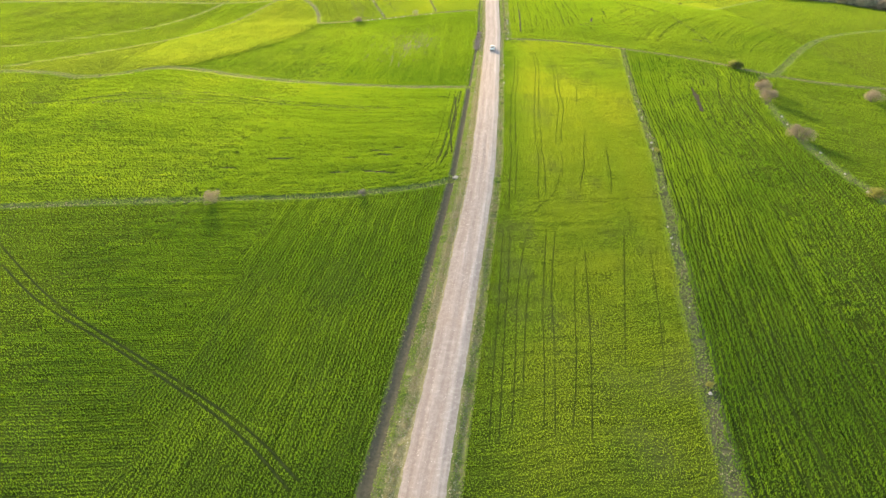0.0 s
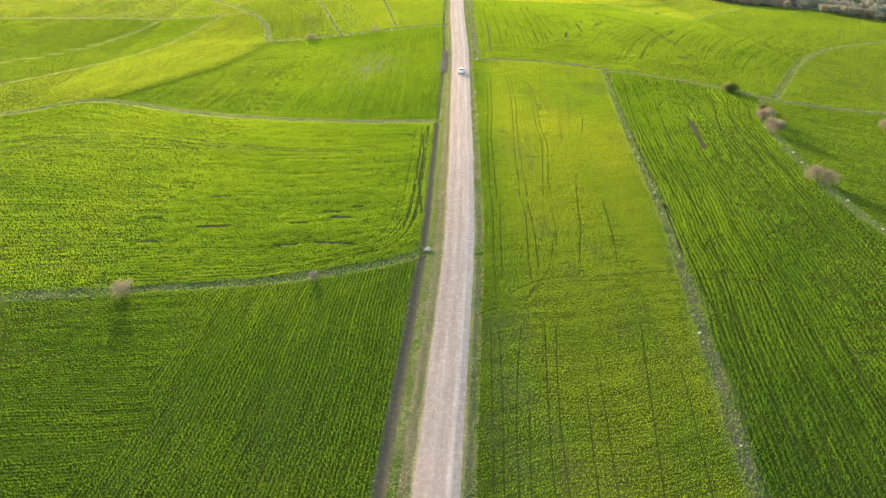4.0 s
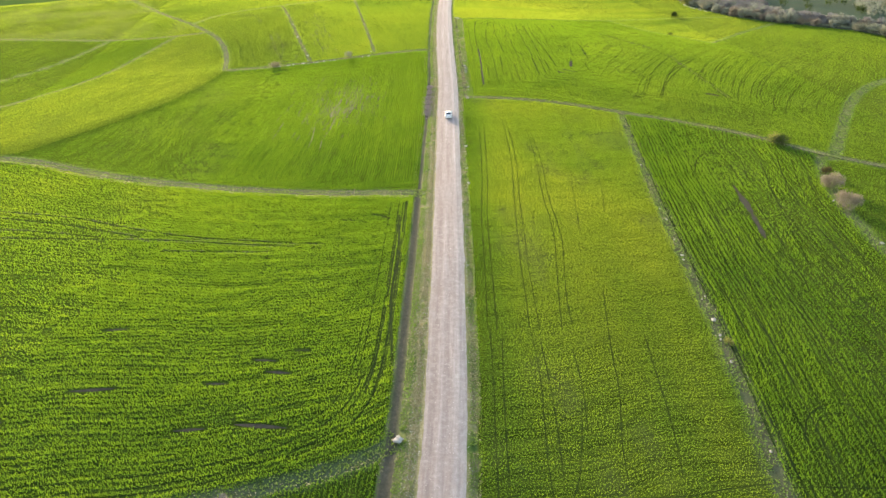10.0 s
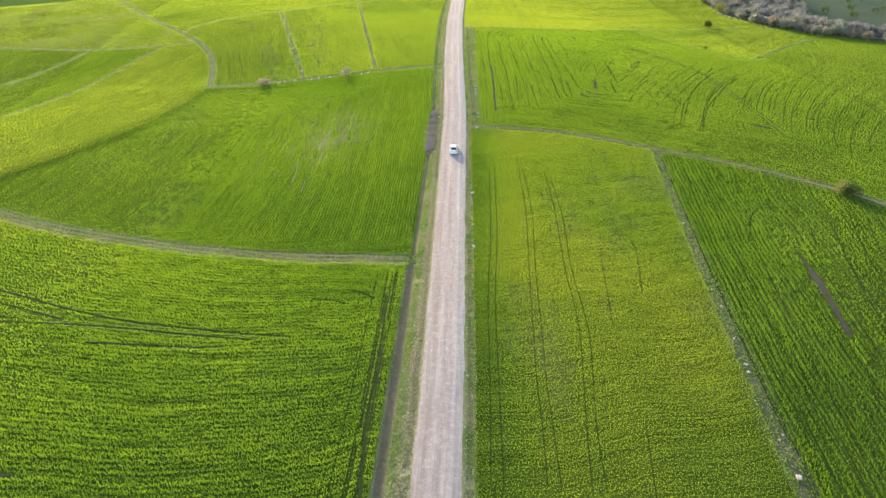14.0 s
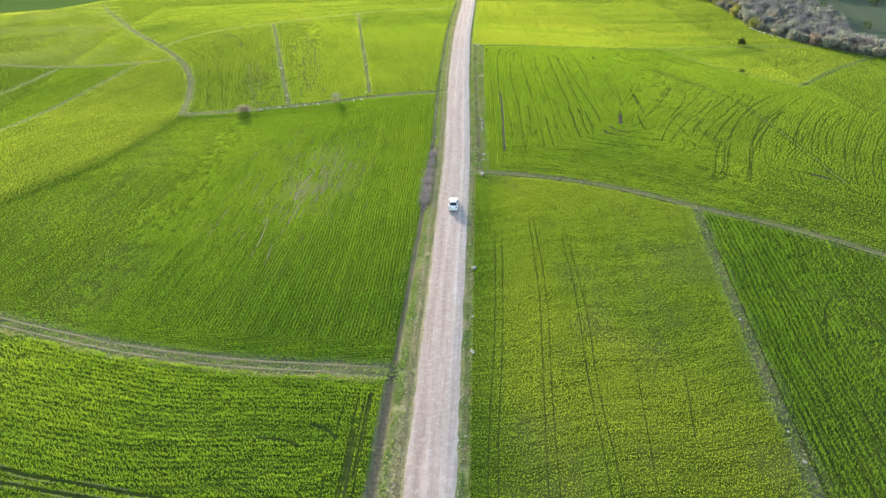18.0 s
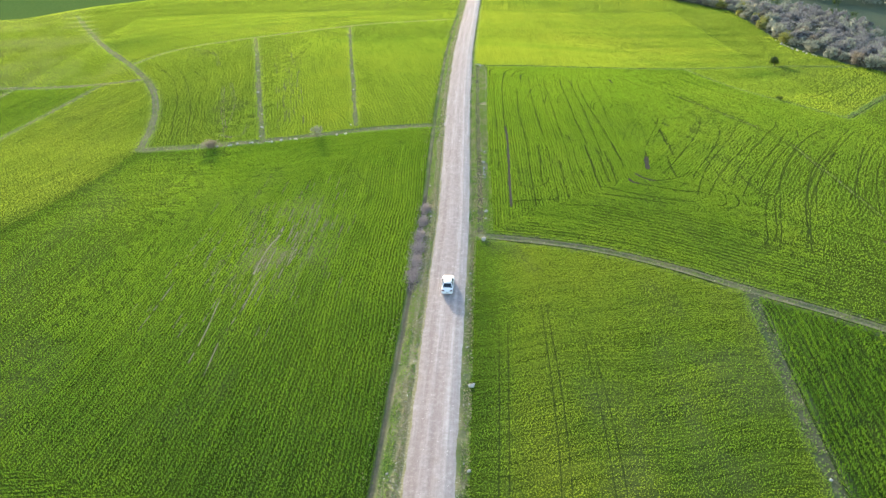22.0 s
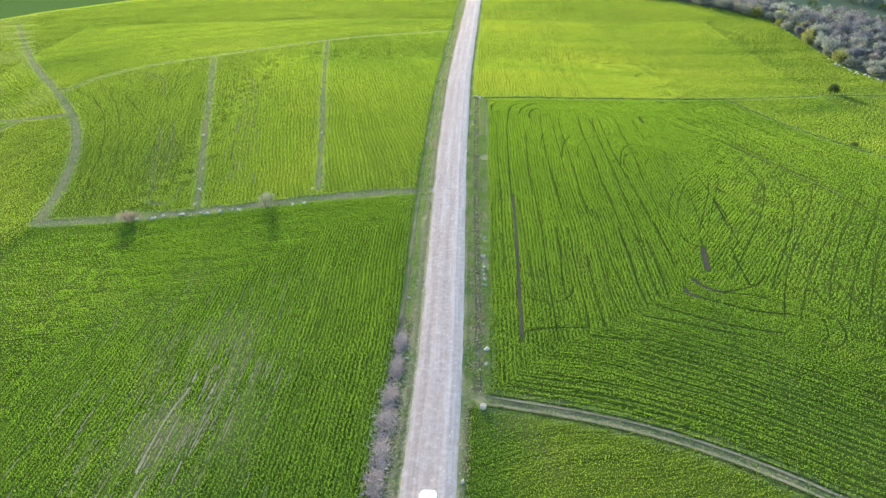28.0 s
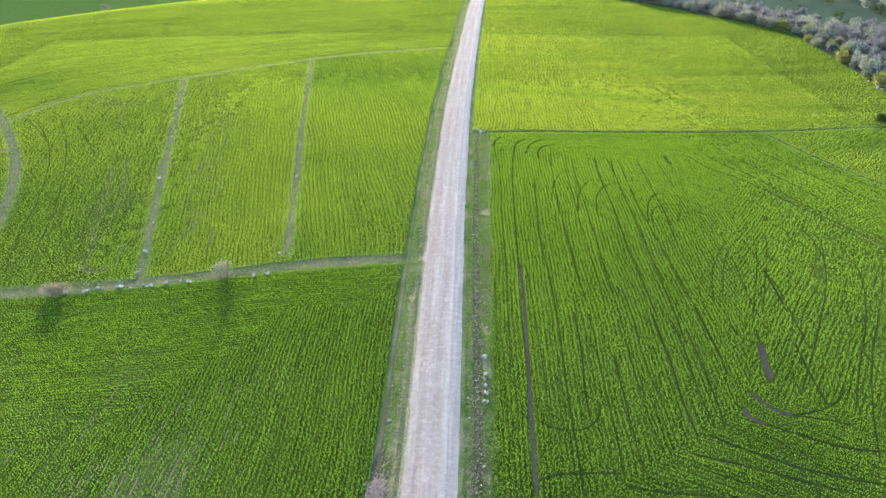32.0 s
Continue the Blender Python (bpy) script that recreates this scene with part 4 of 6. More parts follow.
ARCS_FAR_EAST = (
    (0.15, ((74.8, 230.7), (77.9, 239.8), (83.6, 250.3), (91.3, 262.3), (99.9, 272.4))),
    (0.15, ((90.9, 247.4), (99.1, 260.4), (107.8, 272.9), (115.3, 281.9))),
    (0.15, ((93.3, 231.5), (100, 243.9), (111.4, 261.1), (123.1, 275), (134.5, 285.8))),
    (0.15, ((92.9, 227), (99, 238.6), (110, 254.8), (123.7, 271), (137, 283.3))),
    (0.15, ((95.3, 224.6), (101.1, 236), (110.2, 248.8), (123.3, 263.7), (136.2, 275.2), (149, 285.7))),
    (0.15, ((96.7, 220.3), (99.8, 228.9), (105.4, 238.2), (115.5, 251.1), (128.4, 263.3), (144.1, 276.1), (156.4, 286.7))),
    (0.15, ((97.4, 216.3), (101, 224.3), (106.6, 233.2), (117.2, 245.2), (130.5, 258), (145.1, 270.1))),
)
ARCS_FAR_EAST_EDGE = (
    (0.15, ((99, 214.3), (103.3, 221.9), (111.8, 232.9), (123.4, 244.8), (136.8, 255.6), (146.4, 261))),
    (0.15, ((103, 214), (107.4, 221.7), (116.8, 232.4), (127, 241.5), (137, 249.3), (147.4, 254.3))),
    (0.15, ((107.3, 215.5), (112.9, 223.5), (121.1, 232), (129.8, 238.3), (140.6, 244.4))),
    (0.15, ((90.4, 229.3), (90, 224), (91.9, 220.7), (95.8, 221.4))),
    (0.15, ((120, 242.4), (124.2, 246.1))),
    (0.15, ((116, 222.1), (125.3, 231.4), (134.2, 237.8))),
    (0.15, ((98.9, 236.1), (104.8, 246.3), (113.5, 257.6), (119, 262.3))),
    (0.15, ((97.9, 226.7), (102.8, 235.9), (110.2, 245.8), (120.4, 256.9))),
)
ARC_MARKS_WEDGE = (
    (0.2, ((121, 296), (134.7, 311.4), (146, 318.8), (154.1, 321.9))),
    (0.2, ((120.9, 292.4), (135.2, 307.2), (151.2, 315.9))),
    (0.2, ((137.2, 317.7), (149.4, 329.6), (158, 333.4))),
    (0.2, ((116.5, 301.6), (123.6, 307.7), (137.6, 322.1), (146.2, 327.8))),
    (0.2, ((114.7, 309.7), (127.3, 318.4), (143.6, 332.9))),)

PLOUGH_MARKS = (
    (0.14, ((61.2, 206.1), (52.7, 169.4), (48.6, 141), (47.2, 124.9))),
    (0.14, ((63.1, 203.6), (55.1, 165.1), (50.2, 137.7), (50.2, 125.8))),
    (0.14, ((64.3, 190.7), (56.4, 156.3), (52.2, 134.7))),
    (0.14, ((70.9, 184.6), (64.9, 153.6), (61.7, 140.4))),
    (0.14, ((78.7, 187.9), (69.8, 161.7), (65.1, 145.5))),
    (0.14, ((81.3, 187.8), (76.1, 168.2), (75.8, 161.4))),
    (0.14, ((87.2, 187.4), (80.2, 168))))
BARE_MARKS = (
    (0.15, ((48.2, 150.4), (39.5, 94.1), (34.7, 59.5), (34.3, 43))),
    (0.15, ((51.7, 143.7), (48.6, 118.9), (40, 86.8), (38, 59.4), (37.7, 43.4))),
    (0.15, ((50.2, 106.2), (44, 82.7), (39.7, 56.3))),
    (0.15, ((56.9, 116.7), (65.4, 121.5), (70.6, 116.9))),
    (0.15, ((54, 92.4), (47.6, 64.3), (47.2, 53.1))),
    (1.2, ((66.6, 172), (64.8, 163))),
    (0.9, ((65, 164), (62.7, 154.6))),
    (0.6, ((67.2, 175.5), (66.4, 171))))
TRACTOR_MARKS = (
    (0.34, ((-70.9, 94.1), (-55.3, 78.3), (-42, 68.5), (-29.6, 59.5), (-20.2, 52.1), (-14.6, 45.8))),
    (0.34, ((-67.5, 88.2), (-56.1, 77.2), (-43.2, 68.5), (-29.9, 58.8), (-21.1, 51.5), (-15.3, 44.7))))
THIN_MARKS = (
    (0.3, ((-9.7, 237.1), (-10.9, 223.7), (-12.3, 214.8))),
    (0.25, ((-15.2, 223), (-15, 214.1), (-15.4, 208.2))),
    (0.2, ((-23.4, 228.4), (-24.4, 215.8))),
    (0.25, ((-12.7, 205.6), (-12.7, 213.9))))
STRIP_MARKS = (
    (0.12, ((-67.5, 351.6), (-56.5, 335.1), (-50.1, 317.1), (-48, 306.1), (-45.5, 296.1))),
    (0.12, ((-72.6, 355.4), (-62.8, 343.9), (-54.5, 333.3))),
    (0.12, ((-55.9, 346.2), (-49.8, 337.1), (-45, 329.1))),
    (0.12, ((-61.7, 350.6), (-54.5, 337.9), (-46.5, 316.6), (-43.3, 303.4), (-41.1, 293.7))))
STRIP_STRAW = (
    ((-38.7, 328.1), (-34.7, 315), (-33.5, 306.2), (-32.6, 297.9), (-32.5, 292.4)),
    ((-40.2, 325.7), (-36.5, 308.7), (-32.2, 294.1)),
    ((-33.6, 291.7), (-29, 289.3), (-26.9, 291.2), (-27.4, 297.1)),
    ((-32.5, 292.4), (-30.7, 290), (-28.5, 290.4)),
    ((-61, 366.5), (-50.7, 359.9), (-46.2, 344.6)))


def offset_line(line, off):
    """A line beside another, off metres to its right."""
    out = []
    for k, p in enumerate(line):
        a, b = line[max(k - 1, 0)], line[min(k + 1, len(line) - 1)]
        size = math.hypot(b[0] - a[0], b[1] - a[1])
        out.append((p[0] + (b[1] - a[1]) / size * off, p[1] - (b[0] - a[0]) / size * off))
    return tuple(out)


def broken_up(line, lo, hi, chance):
    """Stretches of a line, cut at random."""
    line, out, run = rounded(line), [], []
    left = random.uniform(lo, hi)
    for a, b in zip(line, line[1:]):
        steps = max(1, int(math.hypot(b[0] - a[0], b[1] - a[1]) / 2))
        for s in range(steps):
            run.append((a[0] + (b[0] - a[0]) * s / steps, a[1] + (b[1] - a[1]) * s / steps))
            left -= 2
            if left < 0:
                if random.random() < chance and len(run) > 2:
                    out.append(tuple(run))
                run, left = [], random.uniform(lo, hi)
    if len(run) > 2:
        out.append(tuple(run))
    return out


CORNER = ((-46, 111.2), (-24, 111.3), (-15, 112.4), (-8, 114.4), (-2.6, 118), (0.2, 123), (1.7, 130), (3.7, 150), (5.9, 176))
heads = [(0.22, piece) for k in (1, 2) for piece in broken_up(offset_line(CORNER[5:], -0.9 * k + 0.6), 12, 40, 0.95)]
for k in range(6):
    heads += [(0.15 if k < 4 else 0.09, piece) for piece in broken_up(offset_line(CORNER, -0.75 * k), 10, 50, 0.75)]
furrows = []
for k in range(46):
    guide = tuple((x_on(y, STRIP_H) + 1.0 + k * 0.86 + 0.1 * math.sin(y * 0.15 + k), y) for y in (38, 50, 64, 80, 98, 116, 134, 152, 170))
    furrows += [(random.choice((0.09, 0.11, 0.15)), piece) for piece in broken_up(guide, 6, 40, 0.62)]
sweeps = []
for k in range(17):
    sweeps += [(random.choice((0.14, 0.17, 0.2)), piece) for piece in broken_up(offset_line(TRACK_I[:6], -1.7 - k * 0.98)[(0 if k < 5 else 1):], 14, 60, 0.88)]
sweeps = [(w, tuple(p for p in piece if p[1] < y_on(p[0], SEAM_MID_EAST))) for w, piece in sweeps]
# pale straw showing where the crop failed or was driven down
pale = {"mid_west": [], "west": [], "strip_west": [], "strip_middle": [], "mid_east": []}
for k in range(190):
    u, y, long = random.gauss(-29, 5.5), random.gauss(238, 10), random.uniform(1.5, 6)
    pale["mid_west"].append((random.uniform(0.07, 0.13), tuple((road_x(y + long * q) + u, y + long * q) for q in (0, 0.33, 0.66, 1))))
pale["mid_west"].append((0.28, ((-12.1, 224), (-11.6, 232.3), (-11.1, 237.6), (-9.9, 241.1), (-9.9, 244.5))))
pale["mid_west"] += [(0.16, line) for width, line in THIN_MARKS]
for side in (-0.16, 0.16):
    pale["mid_east"] += [(0.12, piece) for piece in broken_up(offset_line(FAINT_M, side), 6, 30, 0.8)]
for width, line in WAVY_MARKS[:6]:
    for side in (-0.34, 0.34):
        pale["west"] += [(0.11, piece) for piece in broken_up(offset_line(line, side), 3, 14, 0.62)]
for line in STRIP_STRAW:
    for side in (-0.3, 0.3):
        pale["strip_west"] += [(0.12, piece) for piece in broken_up(offset_line(line, side), 6, 24, 0.85)]
for k in range(60):
    x, y, long = random.uniform(-20, -12), random.uniform(292, 350), random.uniform(2, 7)
    pale["strip_middle"].append((random.uniform(0.07, 0.12), tuple((x - 0.165 * (y + long * q - 286), y + long * q) for q in (0, 0.5, 1))))
contour = []
for k in range(16):
    contour += [(0.3, piece) for piece in broken_up(offset_line(TOP_C, -3 - k * 3.2), 10, 50, 0.5)]
GAPS = {"mid_east": TRAM_MARKS + TRAM_MARKS_MIDDLE + TRAM_MARKS_EAST + TRAM_HOOKS + RING_MARKS + SWEEP_MARKS + BARE_WEDGES + DIAGONAL_MARKS + EAST_CURVES + EAST_CURVES_FAR + ((0.22, offset_line(FAINT_M, -0.5)), (0.22, offset_line(FAINT_M, 0.5))) + HOOK_MARKS_EAST + HOOK_MARKS_MIDDLE + ARCS_FAR_EAST + ARCS_FAR_EAST_EDGE + tuple(m for m in sweeps if len(m[1]) > 2),
        "near_east": LANE_MARKS_NEAR + LANE_MARKS + LANE_MARKS_FAR, "ploughed_east": PLOUGH_MARKS + BARE_MARKS + HEADLAND_MARKS + CIRCLE_MARKS + tuple(furrows),
        "near_west": TRACTOR_MARKS, "west": WAVY_MARKS + BARE_DASHES + tuple(heads), "mid_west": tuple(pale["mid_west"]), "strip_west": STRIP_MARKS + tuple(pale["strip_west"]), "strip_middle": tuple(pale["strip_middle"]),
        "far_west": tuple(contour), "wedge_east": ARC_MARKS_WEDGE}


def in_view(x, y):
    return (np.abs(x - 10) < 0.62 * np.maximum(y, 0) + 26) & (y > 36) & (x > -235) & (x < 215)


def blades(x, y, z, high, wide, tone, lean=0.6, count=1, wind=0.55):
    """Leaf blades in clumps, as arrays of corners, of faces and of tones."""
    n = len(x)
    verts, tones = [], []
    turn = rng.normal(0.1, wind, n)
    for k in range(count):
        a = turn + k * (1.2 + rng.uniform(0, 0.7, n))
        ca, sa = np.cos(a), np.sin(a)
        out = rng.uniform(-lean, lean, n) * high
        tip_x, tip_y = x - sa * out + rng.normal(0, 0.25, n) * high, y + ca * out
        verts.append(np.stack([
            np.stack([x - ca * wide / 2, y - sa * wide / 2, z - 0.03], 1),
            np.stack([x + ca * wide / 2, y + sa * wide / 2, z - 0.03], 1),
            np.stack([tip_x, tip_y, z + high * rng.uniform(0.85, 1.1, n)], 1)], 1))
        tones.append(np.clip(tone + rng.normal(0, 0.04, n), 0, 1))
    verts = np.concatenate(verts).reshape(-1, 3)
    return verts, np.arange(len(verts)).reshape(-1, 3), np.repeat(np.concatenate(tones), 3)


ROW_PITCH = {"ploughed_east": 0.64, "west": 0.7, "near_west": 0.48, "mid_west": 0.48, "mid_east": 0.52, "near_east": 0.5, "far_east": 0.7}
ROW_PULL = {"ploughed_east": 0.48, "west": 0.35, "near_west": 0.5, "mid_west": 0.5, "mid_east": 0.42, "near_east": 0.22, "far_east": 0.3, "wedge_east": 0.3, "strip_west": 0.26, "strip_middle": 0.26, "strip_road": 0.3}
ROW_CONTRAST = {"ploughed_east": 0.9, "west": 0.9, "near_west": 0.8, "mid_west": 0.75, "mid_east": 0.55, "near_east": 0.5, "far_east": 0.6, "wedge_east": 0.35, "far_west": 0.5, "strip_west": 0.4, "strip_middle": 0.4, "strip_road": 0.45}
LUMPS = {"near_east": 0.18, "west": 0.85, "ploughed_east": 0.45, "near_west": 0.4}


def sow(name, x, y, step, scale, high):
    """Clumps on drill rows that vary from row to row, from scattered places in one field."""
    i = NUMBER[name]
    row = rows_of(name)
    pitch = ROW_PITCH.get(name, 0.7) * (1.0 if step < 0.25 else 1.25 if step < 0.4 else 1.7)
    r0, r1, r2 = row(x, y)[0], row(x + 0.05, y)[0], row(x, y + 0.05)[0]
    fx, fy = (r1 - r0) / 0.05, (r2 - r0) / 0.05
    steep = np.maximum(fx ** 2 + fy ** 2, 0.25)
    r0 = r0 + (cloud(x, y, 15.0, 79) - 0.5) * 2.6 * pitch
    drill = np.round(r0 / pitch)
    shift = np.clip((drill * pitch - r0) * ROW_PULL.get(name, 0.36) * (1.0 if step < 0.25 else 0.8 if step < 0.4 else 0.6) + rng.normal(0, 0.16 * pitch, len(x)), -pitch, pitch)
    x, y = x + shift * fx / steep, y + shift * fy / steep
    free = np.ones(len(x), bool)
    size = np.ones(len(x))
    for line, half, dryness, bareness in TRACKS:
        d, way = near_line(x, y, rounded(line))
        free &= d > half + (cloud(x, y, 1.7, 71) - 0.5) * 0.9
    for width, line in GAPS.get(name, ()):
        xs, ys = [p[0] for p in line], [p[1] for p in line]
        box = np.nonzero((x > min(xs) - 2) & (x < max(xs) + 2) & (y > min(ys) - 2) & (y < max(ys) + 2))[0]
        if len(box):
            d, way = near_line(x[box], y[box], rounded(line) if 2 < len(line) < 12 else line)
            size[box] *= 1 - (0.97 if width > 0.2 and name != "mid_east" else 0.78) * smooth_step(d, width * 0.5 + 0.08, width * 0.5)
    s = row(x, y)[1]
    vigour = lattice_noise(drill, s / 3.2, 81) * 0.4 + lattice_noise(drill, s / 17.0, 84) * 0.35 + lattice_noise(np.round(drill / 3.0), s / 24.0, 82) * 0.25
    smooth = name in ("far_east", "wedge_east", "mid_east") and step > 0.25
    strong = ROW_CONTRAST.get(name, 0.6)
    size *= np.clip(1.0 + (0.55 if smooth else 1.0) * ((vigour - 0.46) * 1.05 * strong + (cloud(x, y, 1.2, 83) - 0.5) * LUMPS.get(name, 0.3) + (lattice_noise(x / 0.42, y / 0.42, 86) - 0.5) * 0.22), 0.15, 1.7)
    free &= rng.uniform(0, 1, len(x)) > 0.75 * thin_crop(x, y, np.full(x.shape, i))
    free &= size > 0.24
    x, y, size, vigour = x[free], y[free], size[free], vigour[free]
    t = np.clip(crop_tone(x, y, np.full(x.shape, i)) + (vigour - 0.5) * (0.34 if step < 0.25 or smooth else 0.55) * strong, 0, 1)
    h = high * size * rng.uniform(0.93, 1.07, len(x)) * (0.9 if step < 0.25 else (0.92 if smooth else 0.78) if step < 0.4 else 0.85 if smooth else 0.66)
    return x, y, surface(x, y), h, np.clip(0.155 * scale * rng.uniform(0.7, 1.3, len(x)), 0.06, 1.2), t


CROP_LABELS = {"west": "lush bright green crop in wavy cross rows", "ploughed_east": "dark green crop in strong drill rows with gaps",
               "near_east": "thin light green crop with long wheel marks", "mid_east": "green crop field with looping wheel marks",
               "far_east": "smooth yellow-green crop field beyond a track", "far_west": "yellow-green crop field on a gentle rise"}


def near_zone(x, y):
    ragged = 14 * (lattice_noise(x / 1.3, y / 1.3, 99) - 0.5)
    return (np.abs(x - road_x(y)) + ragged < 53) & (y + ragged < 374)


def middle_zone(x, y):
    return ~near_zone(x, y) & (np.abs(x - 10) < 110) & (y < 430)


def far_zone(x, y):
    return ~near_zone(x, y) & ~middle_zone(x, y)


sown = {name: [] for name in FIELDS}
for step, scale, zone in ((0.155, 0.71, near_zone), (0.27, 1.15, middle_zone), (0.44, 1.6, far_zone)):
    px, py = np.meshgrid(np.arange(-235, 215, step), np.arange(36, 585, step))
    px, py = px.ravel(), py.ravel()
    keep = in_view(px, py) & zone(px, py)
    px, py = px[keep], py[keep]
    px, py = px + rng.uniform(-0.65, 0.65, len(px)) * step, py + rng.uniform(-0.65, 0.65, len(px)) * step
    which = field_at(px, py)
    for name in FIELDS:
        here = which == NUMBER[name]
        if here.any():
            high = {"west": 0.30, "ploughed_east": 0.27, "near_east": 0.145}.get(name, 0.2)
            sown[name].append(blades(*sow(name, px[here], py[here], step, scale, high)))
for name in FIELDS:
    parts_of = sown[name]
    if not parts_of:
        continue
    verts = np.concatenate([p[0] for p in parts_of])
    ob = mesh_object("crop_field", verts, np.arange(len(verts)).reshape(-1, 3), CROP_YELLOW if name in ("far_east", "far_west", "bank_west", "wedge_east", "hill_west", "strip_west", "strip_middle", "strip_road") else CROP)
    attr = ob.data.attributes.new("tone", "FLOAT", "POINT")
    attr.data.foreach_set("value", np.concatenate([p[2] for p in parts_of]).astype(np.float32))
    tagged(ob, CROP_LABELS.get(name, "field of young green crop sown in rows"), "crop", "crop fields", "stuff")

# ---- bare soil along wheel marks and furrows ----
def ribbon(line, width):
    """A strip of soil laid along a line."""
    line = rounded(line) if 2 < len(line) < 12 else line
    pts = []
    for a, b in zip(line, line[1:]):
        n = max(1, int(math.hypot(b[0] - a[0], b[1] - a[1]) / 1.2))
        pts += [(a[0] + (b[0] - a[0]) * s / n, a[1] + (b[1] - a[1]) * s / n) for s in range(n)]
    pts = np.array(pts + [line[-1]])
    along = np.gradient(pts, axis=0)
    along /= np.maximum(np.hypot(along[:, 0], along[:, 1]), 1e-6)[:, None]
    side = np.stack([along[:, 1], -along[:, 0]], 1)
    taper = np.minimum(1.0, np.minimum(np.arange(len(pts)), np.arange(len(pts))[::-1]) / 2.0 + 0.15)
    half = width * 0.5 * taper * rng.uniform(0.7, 1.2, len(pts))
    both = np.concatenate([pts - side * half[:, None], pts + side * half[:, None]])
    z = surface(both[:, 0], both[:, 1]) + 0.035
    n = len(pts)
    i = np.arange(n - 1)
    return np.column_stack([both, z]), np.stack([i, i + n, i + n + 1, i + 1], 1)


for name, lines in GAPS.items():
    # narrow ribbons carry the shade between rows in their soil colour
    for wide_ones, mat, kind, label in ((False, SHADED_SOIL, "crop_furrows", "furrows and wheel lines between crop rows, darkened for shade"), (True, WHEEL_SOIL, "bare_soil_patches", "bare brown-grey soil where the crop failed")):
        verts, faces, count = [], [], 0
        for width, line in lines:
            if len(line) < 2 or width < 0.085 or (width, line) in pale.get(name, ()) or (width >= 0.4) != wide_ones:
                continue
            v, f = ribbon(line, width * (1.0 if wide_ones else 0.45 if name == "mid_east" else 0.65))
            middle = v[: len(v) // 2]
            inside = (field_at(middle[:, 0], middle[:, 1]) == NUMBER[name])[:-1]
            verts.append(v)
            faces.append(f[inside & (rng.uniform(0, 1, len(inside)) > (0.0 if wide_ones else 0.12))] + count)
            count += len(v)
        if verts:
            ob = mesh_object(kind, np.concatenate(verts), np.concatenate(faces), mat)
            tagged(ob, label, "soil", "wheel marks", "stuff")


for name, lines in pale.items():
    verts, faces, count = [], [], 0
    for width, line in lines:
        v, f = ribbon(line, width)
        verts.append(v + np.array([0, 0, 0.008]))
        faces.append(f[rng.uniform(0, 1, len(f)) > 0.25] + count)
        count += len(v)
    tagged(mesh_object("straw_streaks", np.concatenate(verts), np.concatenate(faces), TRACK_EARTH), "pale straw and soil showing through thin crop rows", "soil", "wheel marks", "stuff")

for line, half, width in ((TRACK_B, 0.7, 0.26), (TRACK_F, 0.6, 0.2), (TRACK_I, 0.55, 0.26), (PATH_C, 0.45, 0.22), (LEFT_D, 0.4, 0.3), (TOP_C, 0.4, 0.3)):
    verts, faces, count = [], [], 0
    for side in (-half, half):
        for piece in broken_up(offset_line(line, side), 15, 60, 0.93):
            v, f = ribbon(piece, width)
            verts.append(v + np.array([0, 0, 0.01]))
            faces.append(f + count)
            count += len(v)
    tagged(mesh_object("track_ruts", np.concatenate(verts), np.concatenate(faces), TRACK_EARTH), "pale trodden earth in the ruts of a field track", "soil", "track ruts", "stuff")

# dark edge ribbons; the one on STRIP_H paints the shade of the crop step
for line, off, width, name, label in (
        (STRIP_H, 0.72, 0.3, "strip_furrow", "dark ribbon for the shade along the stony boundary strip"),
        # plain dark lines beside the track and between fields
        (TRACK_I, 0.95, 0.36, "track_furrow", "dark line along the edge of the farm track"),
        (TRACK_I, -0.95, 0.2, "track_furrow", "narrow dark line along the edge of the farm track"),
        (LINE_L, 0.2, 0.5, "boundary_furrow", "dark line between two crop fields"),
        (PATH_L, 0.0, 0.3, "boundary_furrow", "dark line between two crop fields"),
        (PATH_L2, 0.6, 0.4, "boundary_furrow", "dark line between two crop fields")):
    verts, faces, count = [], [], 0
    for piece in broken_up(offset_line(line, off), 20, 70, 0.95):
        v, f = ribbon(piece, width)
        verts.append(v + np.array([0, 0, 0.01]))
        faces.append(f + count)
        count += len(v)
    tagged(mesh_object(name, np.concatenate(verts), np.concatenate(faces), SHADED_SOIL), label, "soil", "wheel marks", "stuff")


# ---- grass of verges, ditch and tracks ----
def tussocks(name, x, y, high, wide, mat, label, group):
    z = surface(x, y)
    n = len(x)
    verts, faces, t = blades(x, y, z, high * rng.uniform(0.5, 1.4, n), wide * rng.uniform(0.6, 1.4, n), np.full(n, 0.5), 1.0, 2, 2.0)
    ob = mesh_object(name, verts, faces, mat)
    return tagged(ob, label, "grass", group, "stuff")


def verge_points(count, lo, hi, y0, y1):
    y = rng.uniform(y0, y1, count)
    return road_x(y) + rng.uniform(lo, hi, count), y


def clear_of_tracks(x, y):
    keep = np.ones(len(x), bool)
    for line in (TRACK_A, TRACK_B, TRACK_F, TRACK_I, LINE_L):
        keep &= near_line(x, y, line)[0] > 0.9
    return keep


